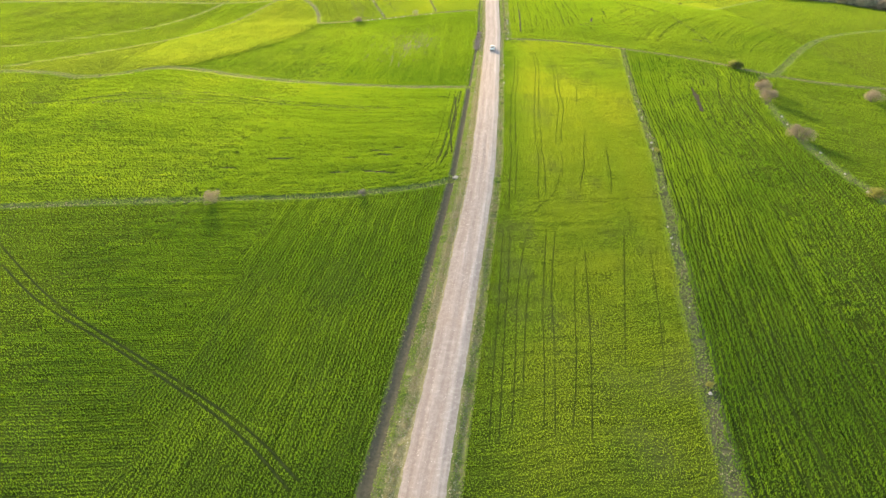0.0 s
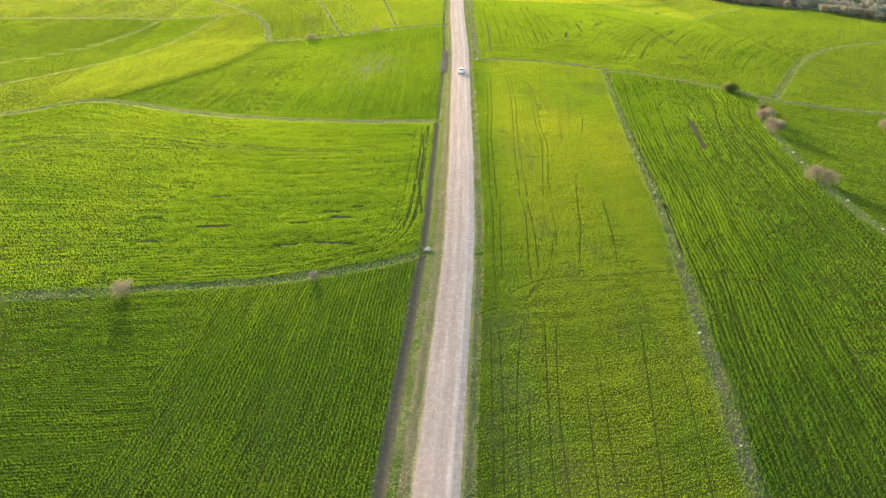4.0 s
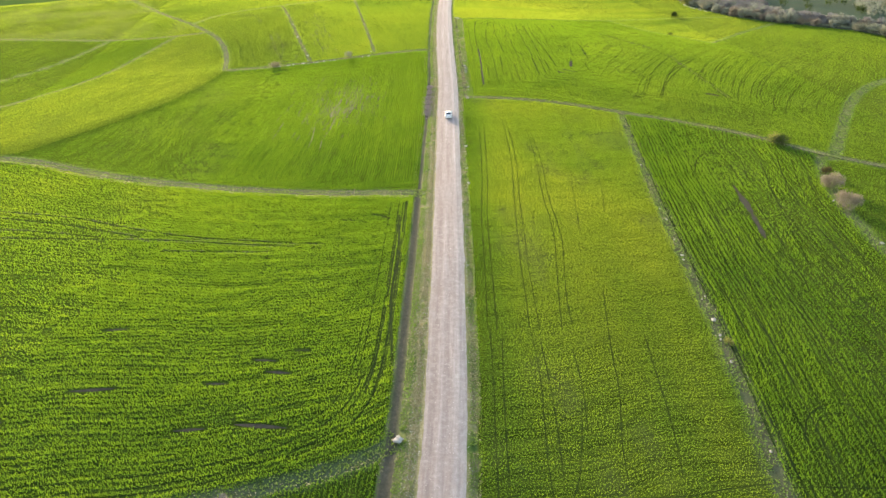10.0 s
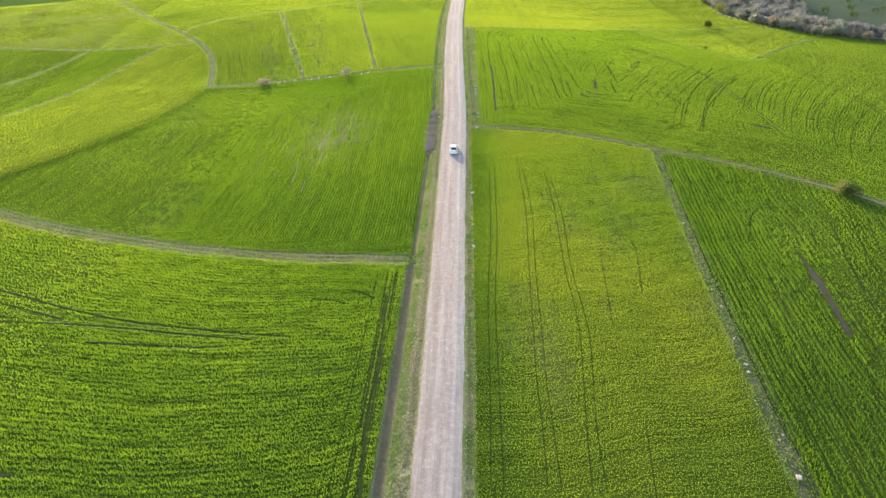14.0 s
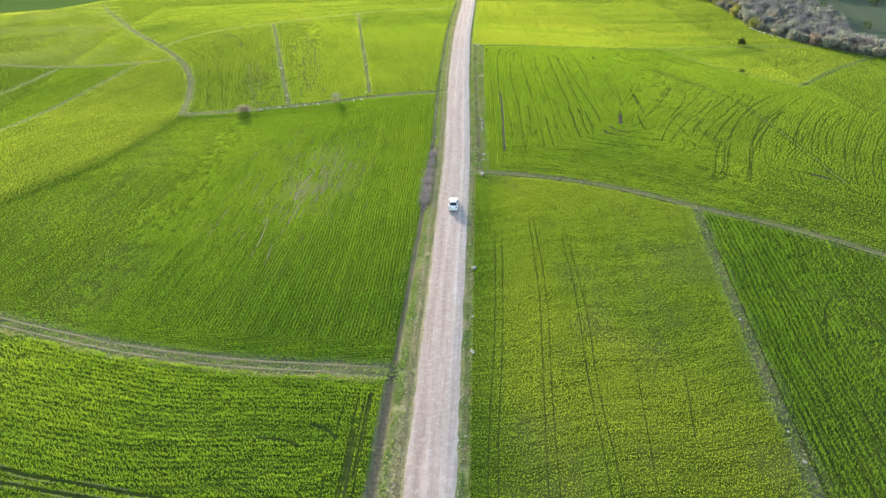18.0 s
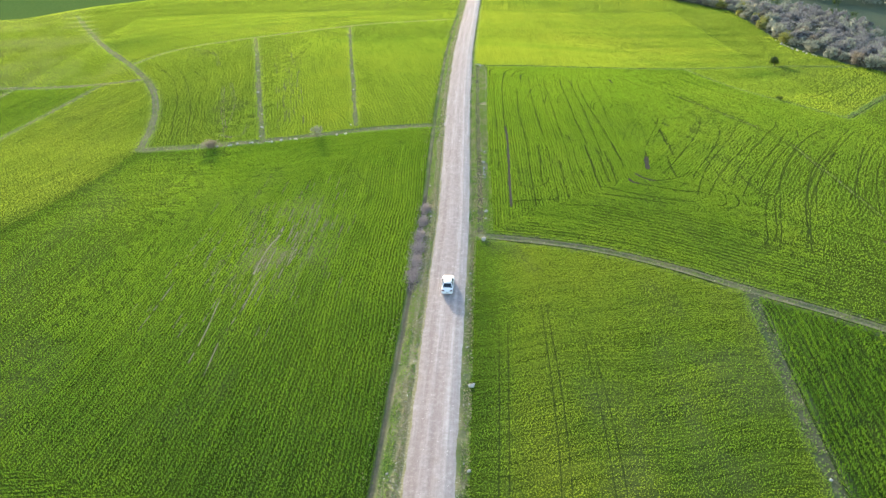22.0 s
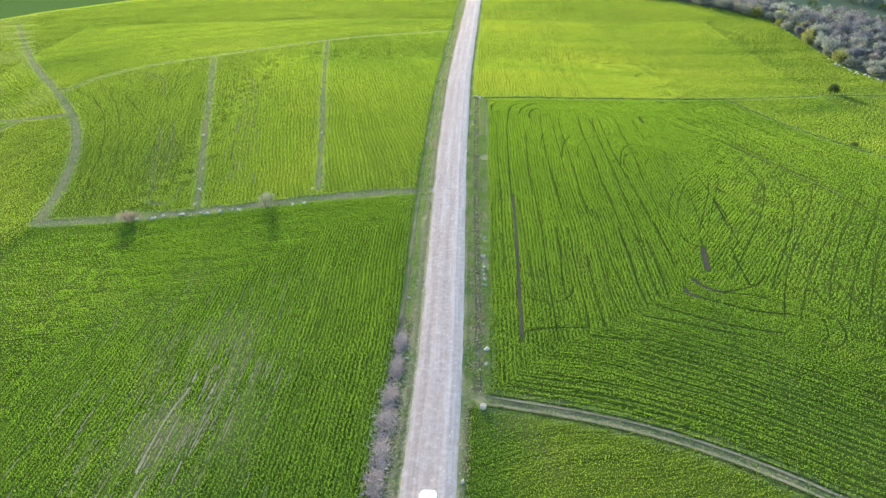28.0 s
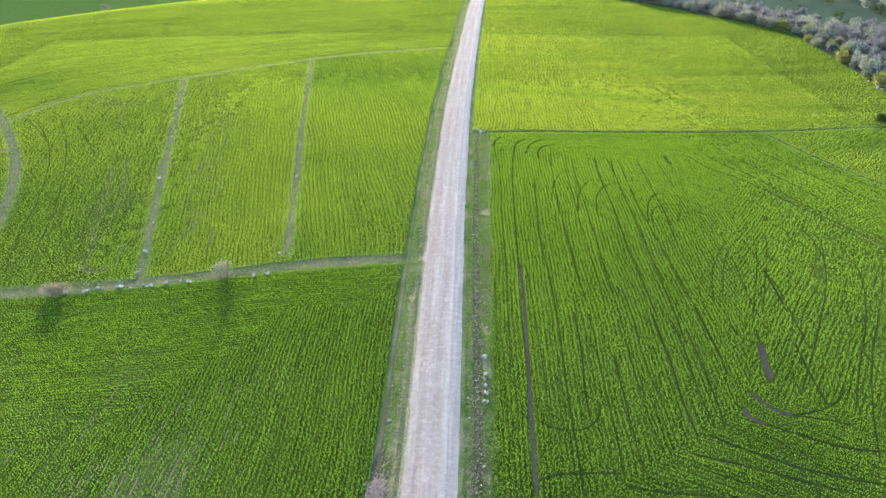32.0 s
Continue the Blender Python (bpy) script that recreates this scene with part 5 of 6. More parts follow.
straw_x, straw_y, weed_x, weed_y = [], [], [], []
for count, lo, hi, y0, y1, share in ((14000, -5.0, -4.1, 40, 420, 0.1), (13000, -4.1, -2.8, 40, 420, 0.85), (5500, -3.6, -2.4, 40, 200, 0.9), (7000, -3.6, -2.6, 200, 420, 0.5), (3000, -6.9, -6.1, 40, 420, 0.2),
                                     (15000, 2.25, 3.9, 40, 236, 0.5), (14000, 2.8, 4.1, 236, 440, 0.2), (2500, 4.2, 5.3, 236, 336, 0.5), (12000, 5.0, 6.6, 236, 336, 0.2), (5000, -6.4, -3.2, 420, 520, 0.4)):
    px, py = verge_points(count, lo, hi, y0, y1)
    patch = cloud(px, py, 2.2, 91)
    off, bed = px - road_x(py), np.interp(py, (16, 70, 200, 300, 500), (2.25, 2.35, 2.65, 2.9, 3.05))
    keep = (patch > 0.25) & clear_of_tracks(px, py) & ((off < -bed - 0.3) | (off > bed + 0.22))
    px, py, patch = px[keep], py[keep], patch[keep]
    dry_one = rng.uniform(0, 1, len(px)) < np.clip(share + (patch - 0.5) * 1.5, 0.03, 0.97)
    straw_x.append(px[dry_one]), straw_y.append(py[dry_one])
    weed_x.append(px[~dry_one]), weed_y.append(py[~dry_one])
tussocks("dry_verge_grass", np.concatenate(straw_x), np.concatenate(straw_y), 0.11, 0.16, STRAW, "dry straw-coloured grass tufts on the road verge", "verges")
tussocks("green_verge_grass", np.concatenate(weed_x), np.concatenate(weed_y), 0.12, 0.17, WEED, "short green grass tufts on the road verge", "verges")
sx, sy, wx, wy = [], [], [], []
for line, off, count in ((TRACK_B, 1.75, 5200), (TRACK_A, 0.75, 1100)):
    bank = np.array(rounded(offset_line(line[3:] if off > 1 else line, off)))
    run = np.concatenate([[0], np.cumsum(np.hypot(*np.diff(bank, axis=0).T))])
    at = rng.uniform(0, run[-1], count)
    px, py = np.interp(at, run, bank[:, 0]) + rng.normal(0, 0.3, count), np.interp(at, run, bank[:, 1]) + rng.normal(0, 0.3, count)
    keep = (cloud(px, py, 2.4, 95) > 0.36) & (np.abs(px - road_x(py)) > 6)
    sx.append(px[keep]), sy.append(py[keep])
for line, half, dryness, bareness in TRACKS:
    line = rounded(line)
    for a, b in zip(line, line[1:]):
        size = math.hypot(b[0] - a[0], b[1] - a[1])
        n = int(size * half * 2.4 * (9 if dryness > 0.5 else 20))
        if not n or b[0] < -200 or b[0] > 190:
            continue
        s, o = rng.uniform(0, 1, n), rng.uniform(-1, 1, n) * (half + 0.35)
        px, py = a[0] + (b[0] - a[0]) * s + (b[1] - a[1]) / size * o, a[1] + (b[1] - a[1]) * s - (b[0] - a[0]) / size * o
        patch = cloud(px, py, 1.6, 93)
        keep = (patch > 0.22) & (np.abs(np.abs(o) - 0.75) > 0.22 if half > 1.1 else patch > 0) & (np.abs(px - road_x(py)) > 3.2)
        px, py, patch = px[keep], py[keep], patch[keep]
        dry_one = rng.uniform(0, 1, len(px)) < np.clip(dryness * 0.35 + (patch - 0.5) * 1.0, 0.02, 0.9)
        sx.append(px[dry_one]), sy.append(py[dry_one]), wx.append(px[~dry_one]), wy.append(py[~dry_one])
tussocks("dry_track_grass", np.concatenate(sx), np.concatenate(sy), 0.09, 0.16, STRAW, "dry pale grass along field tracks and boundary strips", "tracks")
tussocks("green_track_grass", np.concatenate(wx), np.concatenate(wy), 0.11, 0.17, WEED, "dull green grass along field tracks and boundary strips", "tracks")


# ---- bushes and trees ----
def limb(bm, a, b, r0, r1, sides=5):
    """A tapered round stick from a to b."""
    a, b = Vector(a), Vector(b)
    q = (b - a).to_track_quat("Z", "Y")
    rings = []
    for p, r in ((a, r0), (b, r1)):
        rings.append([bm.verts.new(p + q @ Vector((r * math.cos(k * math.tau / sides), r * math.sin(k * math.tau / sides), 0))) for k in range(sides)])
    for k in range(sides):
        bm.faces.new((rings[0][k], rings[0][(k + 1) % sides], rings[1][(k + 1) % sides], rings[1][k]))
    bm.faces.new(rings[1])


def crown_arrays(gen, wide, high, base, clumps, leaves, leaf, upright, slim=0.32):
    """Small leaves or twigs in uneven clumps round a crown."""
    verts = []
    for _ in range(clumps):
        a, r = gen.uniform(0, math.tau), math.sqrt(gen.uniform(0.03, 1)) * wide * 0.36
        cz = base + (high - base) * gen.uniform(0.25, 0.82) * (1 - 0.35 * (r / (wide * 0.36)) ** 2)
        centre = np.array([r * math.cos(a), r * math.sin(a), cz])
        rad = wide * gen.uniform(0.13, 0.22)
        d = gen.normal(0, 1, (leaves, 3))
        d /= np.linalg.norm(d, axis=1)[:, None]
        p = centre + d * (rad * gen.uniform(0.35, 1.1, leaves) ** 0.6)[:, None] * np.array([1, 1, 0.9])
        grow = d * 0.7 + np.array([0, 0, upright]) + gen.normal(0, 0.6, (leaves, 3))
        grow /= np.linalg.norm(grow, axis=1)[:, None]
        side = np.cross(grow, gen.normal(0, 1, (leaves, 3)))
        side /= np.linalg.norm(side, axis=1)[:, None]
        size = leaf * gen.uniform(0.6, 1.5, leaves)[:, None]
        verts.append(np.stack([p - side * size * slim, p + side * size * slim, p + grow * size * 1.3], 1))
    v = np.concatenate(verts).reshape(-1, 3)
    v[:, 2] = np.maximum(v[:, 2], 0.03)
    return v


def stems(gen, wide, high, trunk, count):
    bm = bmesh.new()
    if trunk:
        limb(bm, (0, 0, -0.25), (0, 0, high * 0.35), trunk, trunk * 0.65, 7)
    for k in range(count):
        a = k * math.tau / count + gen.uniform(-0.4, 0.4)
        r = wide * gen.uniform(0.18, 0.38)
        start = Vector((0, 0, high * gen.uniform(0.2, 0.34))) if trunk else Vector((0.12 * wide * math.cos(a), 0.12 * wide * math.sin(a), -0.12))
        end = Vector((r * math.cos(a), r * math.sin(a), high * gen.uniform(0.55, 0.85)))
        mid = start.lerp(end, 0.5) + Vector((0, 0, high * 0.06))
        thick = (trunk * 0.5) if trunk else max(0.02, wide * 0.012)
        limb(bm, start, mid, thick, thick * 0.7)
        limb(bm, mid, end, thick * 0.7, thick * 0.25)
        tip = end + Vector((gen.uniform(-0.15, 0.15) * wide, gen.uniform(-0.15, 0.15) * wide, high * 0.12))
        limb(bm, mid, tip, thick * 0.5, thick * 0.2, 4)
    return bm


def bush(name, x, y, wide, high, leaf_mat, label, category="bush", seed=0, trunk=0.0, clumps=16, leaves=85, leaf=0.16, long=1.0, turn=0.0, group="", upright=0.5):
    gen = np.random.default_rng(100 + seed)
    base = new(name)
    base.matrix_world = pose(x, y, float(surface(np.array([x]), np.array([y]))[0]) - 0.02, 0, 0, turn) @ Matrix.Diagonal((long, 1, 1, 1))
    part("trunk" if trunk else "stems", stems(gen, wide, high, trunk, 6 if trunk else 11), BARK, base)
    bare = leaf_mat in (TWIG_TAN, TWIG_GREY, TWIG_PURPLE)
    v = crown_arrays(gen, wide, high, high * (0.04 if trunk else 0.08), clumps, int(leaves * (1.5 if bare else 1)), leaf * (1.15 if bare else 1), upright + (0.5 if bare else 0), 0.13 if bare else 0.32)
    mesh_object("crown", v, np.arange(len(v)).reshape(-1, 3), leaf_mat, base)
    return tagged(base, label, category, group)


bush("bare_bush", -40.5, 107.6, 3.6, 2.9, TWIG_TAN, "leafless grey-tan bush beside the grassy field track", seed=1, leaves=75, leaf=0.15)
bush("bare_bush", -14.2, 109.3, 1.7, 1.25, TWIG_PURPLE, "small leafless grey bush on the field track edge", seed=2, clumps=9, leaf=0.11)
bush("bare_bush", -33.0, 284.9, 3.3, 1.8, TWIG_TAN, "low wide leafless tan bush on the stony track", seed=3, long=1.5, leaf=0.14)
bush("bare_bush", -9.2, 285.6, 3.3, 2.7, TWIG_GREY, "upright thin grey-green bush on the stony track", seed=4, leaves=70, leaf=0.14)
bush("green_bush", 87.0, 195.4, 4.4, 2.3, LEAF_GREEN, "dense dark green bush beside the farm track", seed=5, leaves=120, long=1.15)
bush("green_bush", 86.3, 196.3, 3.4, 2.5, LEAF_YELLOW, "yellow-green leafy bush behind the dark bush", seed=6, clumps=9)
bush("hedge_bush", 88.0, 179.6, 2.4, 1.5, LEAF_RUST, "small dark olive-brown bush at the hedge end", seed=7, clumps=9, group="hedge bushes")
bush("hedge_bush", 85.2, 173.2, 4.8, 3.2, TWIG_TAN, "tall leafless tan hedge bush on the stony bank", seed=8, leaves=150, clumps=20, group="hedge bushes")
bush("hedge_bush", 82.9, 164.6, 5.0, 3.5, TWIG_TAN, "round leafless tan hedge bush on the stony bank", seed=9, leaves=150, clumps=20, group="hedge bushes")
bush("hedge_bush", 78.2, 137.6, 5.5, 3.5, TWIG_TAN, "large leafless tan hedge bush above its long shadow", seed=10, leaves=150, clumps=20, group="hedge bushes", turn=-60, long=1.2)
bush("hedge_bush", 77.4, 107.6, 3.2, 1.7, LEAF_YELLOW, "low yellow-brown bush at the stony hedge bank", seed=11, group="hedge bushes")
bush("hedge_bush", 109.0, 163.6, 5.2, 3.0, TWIG_TAN, "round leafless tan bush on the grassy baulk", seed=12, leaves=150, clumps=20, group="hedge bushes")
bush("small_bush", 44.2, 128.4, 1.4, 1.0, LEAF_YELLOW, "small yellow-green bush on the stony strip", seed=13, clumps=8, leaf=0.1, group="strip bushes")
bush("small_bush", 30.2, 58.4, 1.0, 0.7, LEAF_YELLOW, "tiny yellow-green shrub on the stony strip", seed=14, clumps=7, leaf=0.09, group="strip bushes")
bush("field_tree", 124.0, 347.6, 3.0, 3.1, LEAF_GREEN, "small lone dark tree on the far field boundary", "tree", seed=15, trunk=0.16, clumps=26, leaves=110)
bush("small_bush", 107.2, 309.4, 1.8, 0.8, LEAF_GREEN, "low dark scrub in the green field", seed=16, clumps=8, leaf=0.12)
bush("small_bush", -113.0, 500.0, 3.6, 3.2, TWIG_TAN, "lone leafless bush below the far crest", seed=17)

# woods of the valley: a few kinds, copied along the edge; the depth behind is one mass
WOOD_KINDS = []
for k, (mat, label) in enumerate(((TWIG_PURPLE, "leafless grey-purple tree in the valley wood"), (TWIG_GREY, "grey-green budding tree in the valley wood"),
                                  (TWIG_OLIVE, "olive-grey budding tree on the wood edge"), (TWIG_TAN, "cream-tan budding tree on the wood edge"),
                                  (LEAF_YELLOW, "yellow-green leafy tree on the wood edge"), (TWIG_GREY, "grey-green budding tree in the valley wood"))):
    gen = np.random.default_rng(300 + k)
    wide, high = 4.6 + 0.5 * (k % 3), 4.2 + 0.6 * (k % 2)
    WOOD_KINDS.append((mat, label, stems, wide, high, crown_arrays(gen, wide, high, 0.5, 22, 42, 0.42, 0.3)))

wood_gen = np.random.default_rng(55)
first_of = {}
placed = []
for _ in range(6000):
    y = wood_gen.uniform(255, 560)
    d = wood_gen.uniform(1.0, 12)
    x = float(np.interp(y, WOOD_Y, WOOD_X)) + d
    if any((x - a) ** 2 + (y - b) ** 2 < 3.3 ** 2 for a, b in placed) or len(placed) >= 190:
        continue
    placed.append((x, y))
    share = (0.06, 0.15, 0.14, 0.46, 0.07, 0.12) if y < 352 else (0.10, 0.26, 0.22, 0.05, 0.16, 0.21)
    kind = int(wood_gen.choice(6, p=share if d < 5.5 else (0.48, 0.2, 0.07, 0.08, 0.03, 0.14)))
    m = pose(x, y, float(surface(np.array([x]), np.array([y]))[0]) - 0.1, 0, 0, wood_gen.uniform(0, 360)) @ Matrix.Diagonal((*[wood_gen.uniform(0.6, 1.05)] * 3, 1))
    if kind in first_of:
        twin = copy_thing(first_of[kind], m)
        twin.scale = m.to_scale()
    else:
        mat, label, maker, wide, high, crown = WOOD_KINDS[kind]
        tree = new("wood_tree")
        part("trunk", stems(np.random.default_rng(kind), wide, high, 0.13, 6), BARK, tree)
        mesh_object("crown", crown, np.arange(len(crown)).reshape(-1, 3), mat, tree)
        tree.matrix_world = m
        first_of[kind] = tagged(tree, label, "tree", "valley wood")
for mat, kinds, count, label in ((TWIG_PURPLE, (0, 3), 560, "mass of leafless grey-purple trees in the valley"), (TWIG_GREY, (1, 5), 150, "grey-green trees scattered through the valley wood")):
    mass = []
    for _ in range(count):
        y = wood_gen.uniform(230, 640)
        d = wood_gen.uniform(9, float(np.interp(y, WOOD_DEPTH_Y, WOOD_DEPTH)))
        x = float(np.interp(y, WOOD_Y, WOOD_X)) + d
        crown = WOOD_KINDS[int(wood_gen.choice(kinds))][5][: 290 * 3]
        a, s = wood_gen.uniform(0, math.tau), wood_gen.uniform(0.8, 1.25)
        turned = np.stack([crown[:, 0] * math.cos(a) - crown[:, 1] * math.sin(a), crown[:, 0] * math.sin(a) + crown[:, 1] * math.cos(a), crown[:, 2]], 1) * s
        mass.append(turned + np.array([x, y, float(surface(np.array([x]), np.array([y]))[0])]))
    v = np.concatenate(mass)
    tagged(mesh_object("far_woods", v, np.arange(len(v)).reshape(-1, 3), mat), label, "woods", "valley wood", "stuff")
beyond = []
for _ in range(420):
    y = wood_gen.uniform(300, 560)
    d = float(np.interp(y, (340, 400, 460), (84, 88, 108))) + abs(wood_gen.normal(0, 45))
    x = float(np.interp(y, WOOD_Y, WOOD_X)) + d + 12 * math.sin(y * 0.05)
    turned = WOOD_KINDS[int(wood_gen.choice((0, 1, 3)))][5][: 220 * 3] * wood_gen.uniform(0.9, 1.5)
    beyond.append(turned + np.array([x, y, float(surface(np.array([x]), np.array([y]))[0])]))
v = np.concatenate(beyond)
tagged(mesh_object("far_woods", v, np.arange(len(v)).reshape(-1, 3), TWIG_GREY), "second belt of grey-green leafless trees across the valley", "woods", "valley wood", "stuff")
scrub = []
for _ in range(130):
    y, d = wood_gen.uniform(250, 640), wood_gen.uniform(54, 150)
    x = float(np.interp(y, WOOD_Y, WOOD_X)) + d
    crown = WOOD_KINDS[1][5][: 300 * 3] * wood_gen.uniform(0.35, 1.0)
    scrub.append(crown + np.array([x, y, float(surface(np.array([x]), np.array([y]))[0])]))
v = np.concatenate(scrub)
tagged(mesh_object("hillside_scrub", v, np.arange(len(v)).reshape(-1, 3), LEAF_GREEN), "dark scrub bushes dotted over the far meadow slope", "scrub", "", "stuff")


# ---- stones ----
def stone_mesh(seed, flat=0.7):
    bm = bmesh.new()
    bmesh.ops.create_icosphere(bm, subdivisions=2, radius=0.5)
    for v in bm.verts:
        n = v.co.normalized()
        k = 0.72 + 0.55 * noise.noise(n * 1.3 + Vector((seed * 7.1, 0, 0))) + 0.25 * noise.noise(n * 3.1 + Vector((0, seed * 3.3, 0)))
        v.co = Vector((n.x * k, n.y * k * 0.85, n.z * k * flat)) * 0.5
    me = bpy.data.meshes.new("stone")
    bm.to_mesh(me)
    bm.free()
    me.materials.append(STONE)
    return me


STONES = [stone_mesh(k, 0.6 + 0.12 * (k % 4)) for k in range(7)]
stone_gen = np.random.default_rng(17)


def stone(x, y, size, label, group):
    ob = new("stone", STONES[int(stone_gen.integers(7))])
    s = size * 1.35
    ob.matrix_world = pose(x, y, float(surface(np.array([x]), np.array([y]))[0]) + s * 0.14, 0, 0, stone_gen.uniform(0, 360)) @ Matrix.Diagonal((s, s, s, 1))
    return tagged(ob, label, "stone", group)


STONY_TRACK = (-31.8, -29.1, -28.6, -27.3, -24.5, -23.9, -22.4, -20.7, -20.0, -19.4, -17.4, -15.3, -14.3, -13.9, -4.9, -2.9)
for x in STONY_TRACK:
    stone(x, 285.1 + 0.3 * math.sin(x * 2), stone_gen.uniform(0.4, 0.75), "pale limestone boulder on the grassy field track", "track stones")
for x, y, s in ((-2.2, 290.5, 0.5), (-22.9, 288.7, 0.55), (-23.5, 294.3, 0.6), (-25.2, 303, 0.5), (-29.3, 319, 0.75), (-33, 338, 0.5), (-37, 354, 0.5), (-3.6, 316, 0.45), (-5, 330, 0.4)):
    stone(x, y, s, "pale stone in the dry grass between two fields", "boundary stones")
for x, y, s in ((44.5, 133.4, 0.95), (43.9, 130.1, 0.6), (43.6, 129.3, 0.5), (42.9, 124.9, 0.5), (46.7, 148.8, 0.55), (47, 150.1, 0.6), (47.7, 155, 0.5), (49.1, 162, 0.6),
                (49.5, 166.1, 0.45), (45.8, 139, 0.45), (45.1, 138.3, 0.4), (36.8, 96.3, 0.45), (36.2, 92.6, 0.55), (35.9, 90.7, 0.4), (29.8, 57.2, 0.7), (33, 74, 0.4), (53, 186, 0.5), (40.5, 111, 0.5)):
    stone(x, y, s * 0.7, "pale field stone in the dry boundary strip", "boundary stones")
stone(2.6, 116.0, 1.05, "large pale boulder beside the ditch and track end", "roadside stones")
for x, y, s in ((24.9, 244.5, 0.65), (24.6, 241.9, 0.45), (20.9, 225.6, 0.45), (26.2, 264.7, 0.7), (26.1, 261.9, 0.55), (25.9, 261.1, 0.4), (25.9, 260.2, 0.4), (25.9, 258.9, 0.5),
                (25.6, 257.8, 0.35), (25.9, 257.6, 0.35), (26.9, 270.1, 0.35), (23.9, 258.5, 0.3), (24.9, 249.2, 0.35), (15.5, 255.9, 0.45), (19.4, 201.2, 0.7), (17.6, 181.1, 0.55),
                (18.2, 188.7, 0.45), (30.7, 336.2, 0.6), (31.3, 334.6, 0.8), (30.1, 336.6, 0.55), (32.0, 335.2, 0.5)):
    stone(x, y, s, "pale rounded stone on the grassy road verge", "roadside stones")
for _ in range(46):
    y = stone_gen.uniform(150, 330)
    u = stone_gen.choice((-4.2, 3.2, 5.2)) + stone_gen.normal(0, 0.35)
    if y < 236 and u > 3.4:
        u -= 2
    stone(float(road_x(y)) + u, y, stone_gen.uniform(0.15, 0.32), "small pale stone on the grassy road verge", "roadside stones")
for x, y in ((82.3, 167.5), (80.8, 152), (79.6, 146.5), (78.4, 129), (77.6, 118), (77.2, 109.5), (78, 104.5), (146, 373.5), (143.5, 371), (141.6, 374.5), (139.6, 379)):
    stone(x, y, stone_gen.uniform(0.35, 0.75), "pale rock on the stony bank", "bank rocks")

for k in range(16):
    y = 356 + k * 1.25
    stone(float(np.interp(y, WOOD_Y, WOOD_X)) + stone_gen.uniform(-0.7, 0.4), y, stone_gen.uniform(0.35, 0.8), "white limestone rock along the edge of the wood", "wood edge rocks")

# loose gravel on the shoulders and the road, too much to count
peb = np.random.default_rng(77)
corners = np.array([(1, 0, 0), (-0.5, 0.87, 0), (-0.5, -0.87, 0), (0.1, 0.1, 0.42)])
pebble_faces = np.array([(0, 1, 3), (1, 2, 3), (2, 0, 3)])
for name, count, spots, y0, y1, small, big, label in (
        ("shoulder_gravel", 9000, ((-2.9, 0.42), (-2.9, 0.42), (-3.6, 0.5), (2.75, 0.22)), 40, 430, 0.04, 0.11, "pale loose gravel and small stones along the road shoulders"),
        ("road_pebbles", 4500, ((-1.6, 0.5), (-0.6, 0.5), (0.7, 0.3), (2.1, 0.25)), 40, 430, 0.035, 0.08, "small white stones lying on the gravel road")):
    mid = np.array(spots)[peb.integers(0, len(spots), count)]
    y = peb.uniform(y0, y1, count)
    u = mid[:, 0] + peb.normal(0, 1, count) * mid[:, 1]
    keep = cloud(u * 2, y, 3.0, 97) > 0.42
    u, y = u[keep], y[keep]
    n = len(u)
    x = u + road_x(y)
    a, s = peb.uniform(0, math.tau, n), peb.uniform(small, big, n) * peb.uniform(0.5, 1.0, n)
    half = np.interp(y, (16, 70, 200, 300, 500), (2.25, 2.35, 2.65, 2.9, 3.05))
    z = surface(x, y) + np.where(np.abs(u) < half, 0.14 * (1 - np.minimum(np.abs(u) / half, 1) ** 3) - 0.05, 0) - 0.01
    px = (corners[None, :, 0] * np.cos(a)[:, None] - corners[None, :, 1] * np.sin(a)[:, None]) * s[:, None] + x[:, None]
    py = (corners[None, :, 0] * np.sin(a)[:, None] + corners[None, :, 1] * np.cos(a)[:, None]) * s[:, None] + y[:, None]
    pz = corners[None, :, 2] * s[:, None] + z[:, None]
    v = np.stack([px, py, pz], 2).reshape(-1, 3)
    f = (pebble_faces[None] + 4 * np.arange(n)[:, None, None]).reshape(-1, 3)
    tagged(mesh_object(name, v, f, PEBBLE), label, "gravel", "gravel", "stuff")

# concrete well ring beside the track mouth
bm = bmesh.new()
bmesh.ops.create_cone(bm, cap_ends=True, segments=24, radius1=0.36, radius2=0.34, depth=0.45)
bmesh.ops.bevel(bm, geom=[e for e in bm.edges if abs(e.verts[0].co.z - e.verts[1].co.z) < 0.01 and e.verts[0].co.z > 0], offset=0.04, segments=2, affect="EDGES")
ring = part("concrete_marker", bm, CONCRETE, smooth=False)
ring.matrix_world = pose(23.7, 235.1, float(surface(np.array([23.7]), np.array([235.1]))[0]) + 0.2, 4, 3, 0)
tagged(ring, "round pale concrete block beside the track mouth", "concrete block")

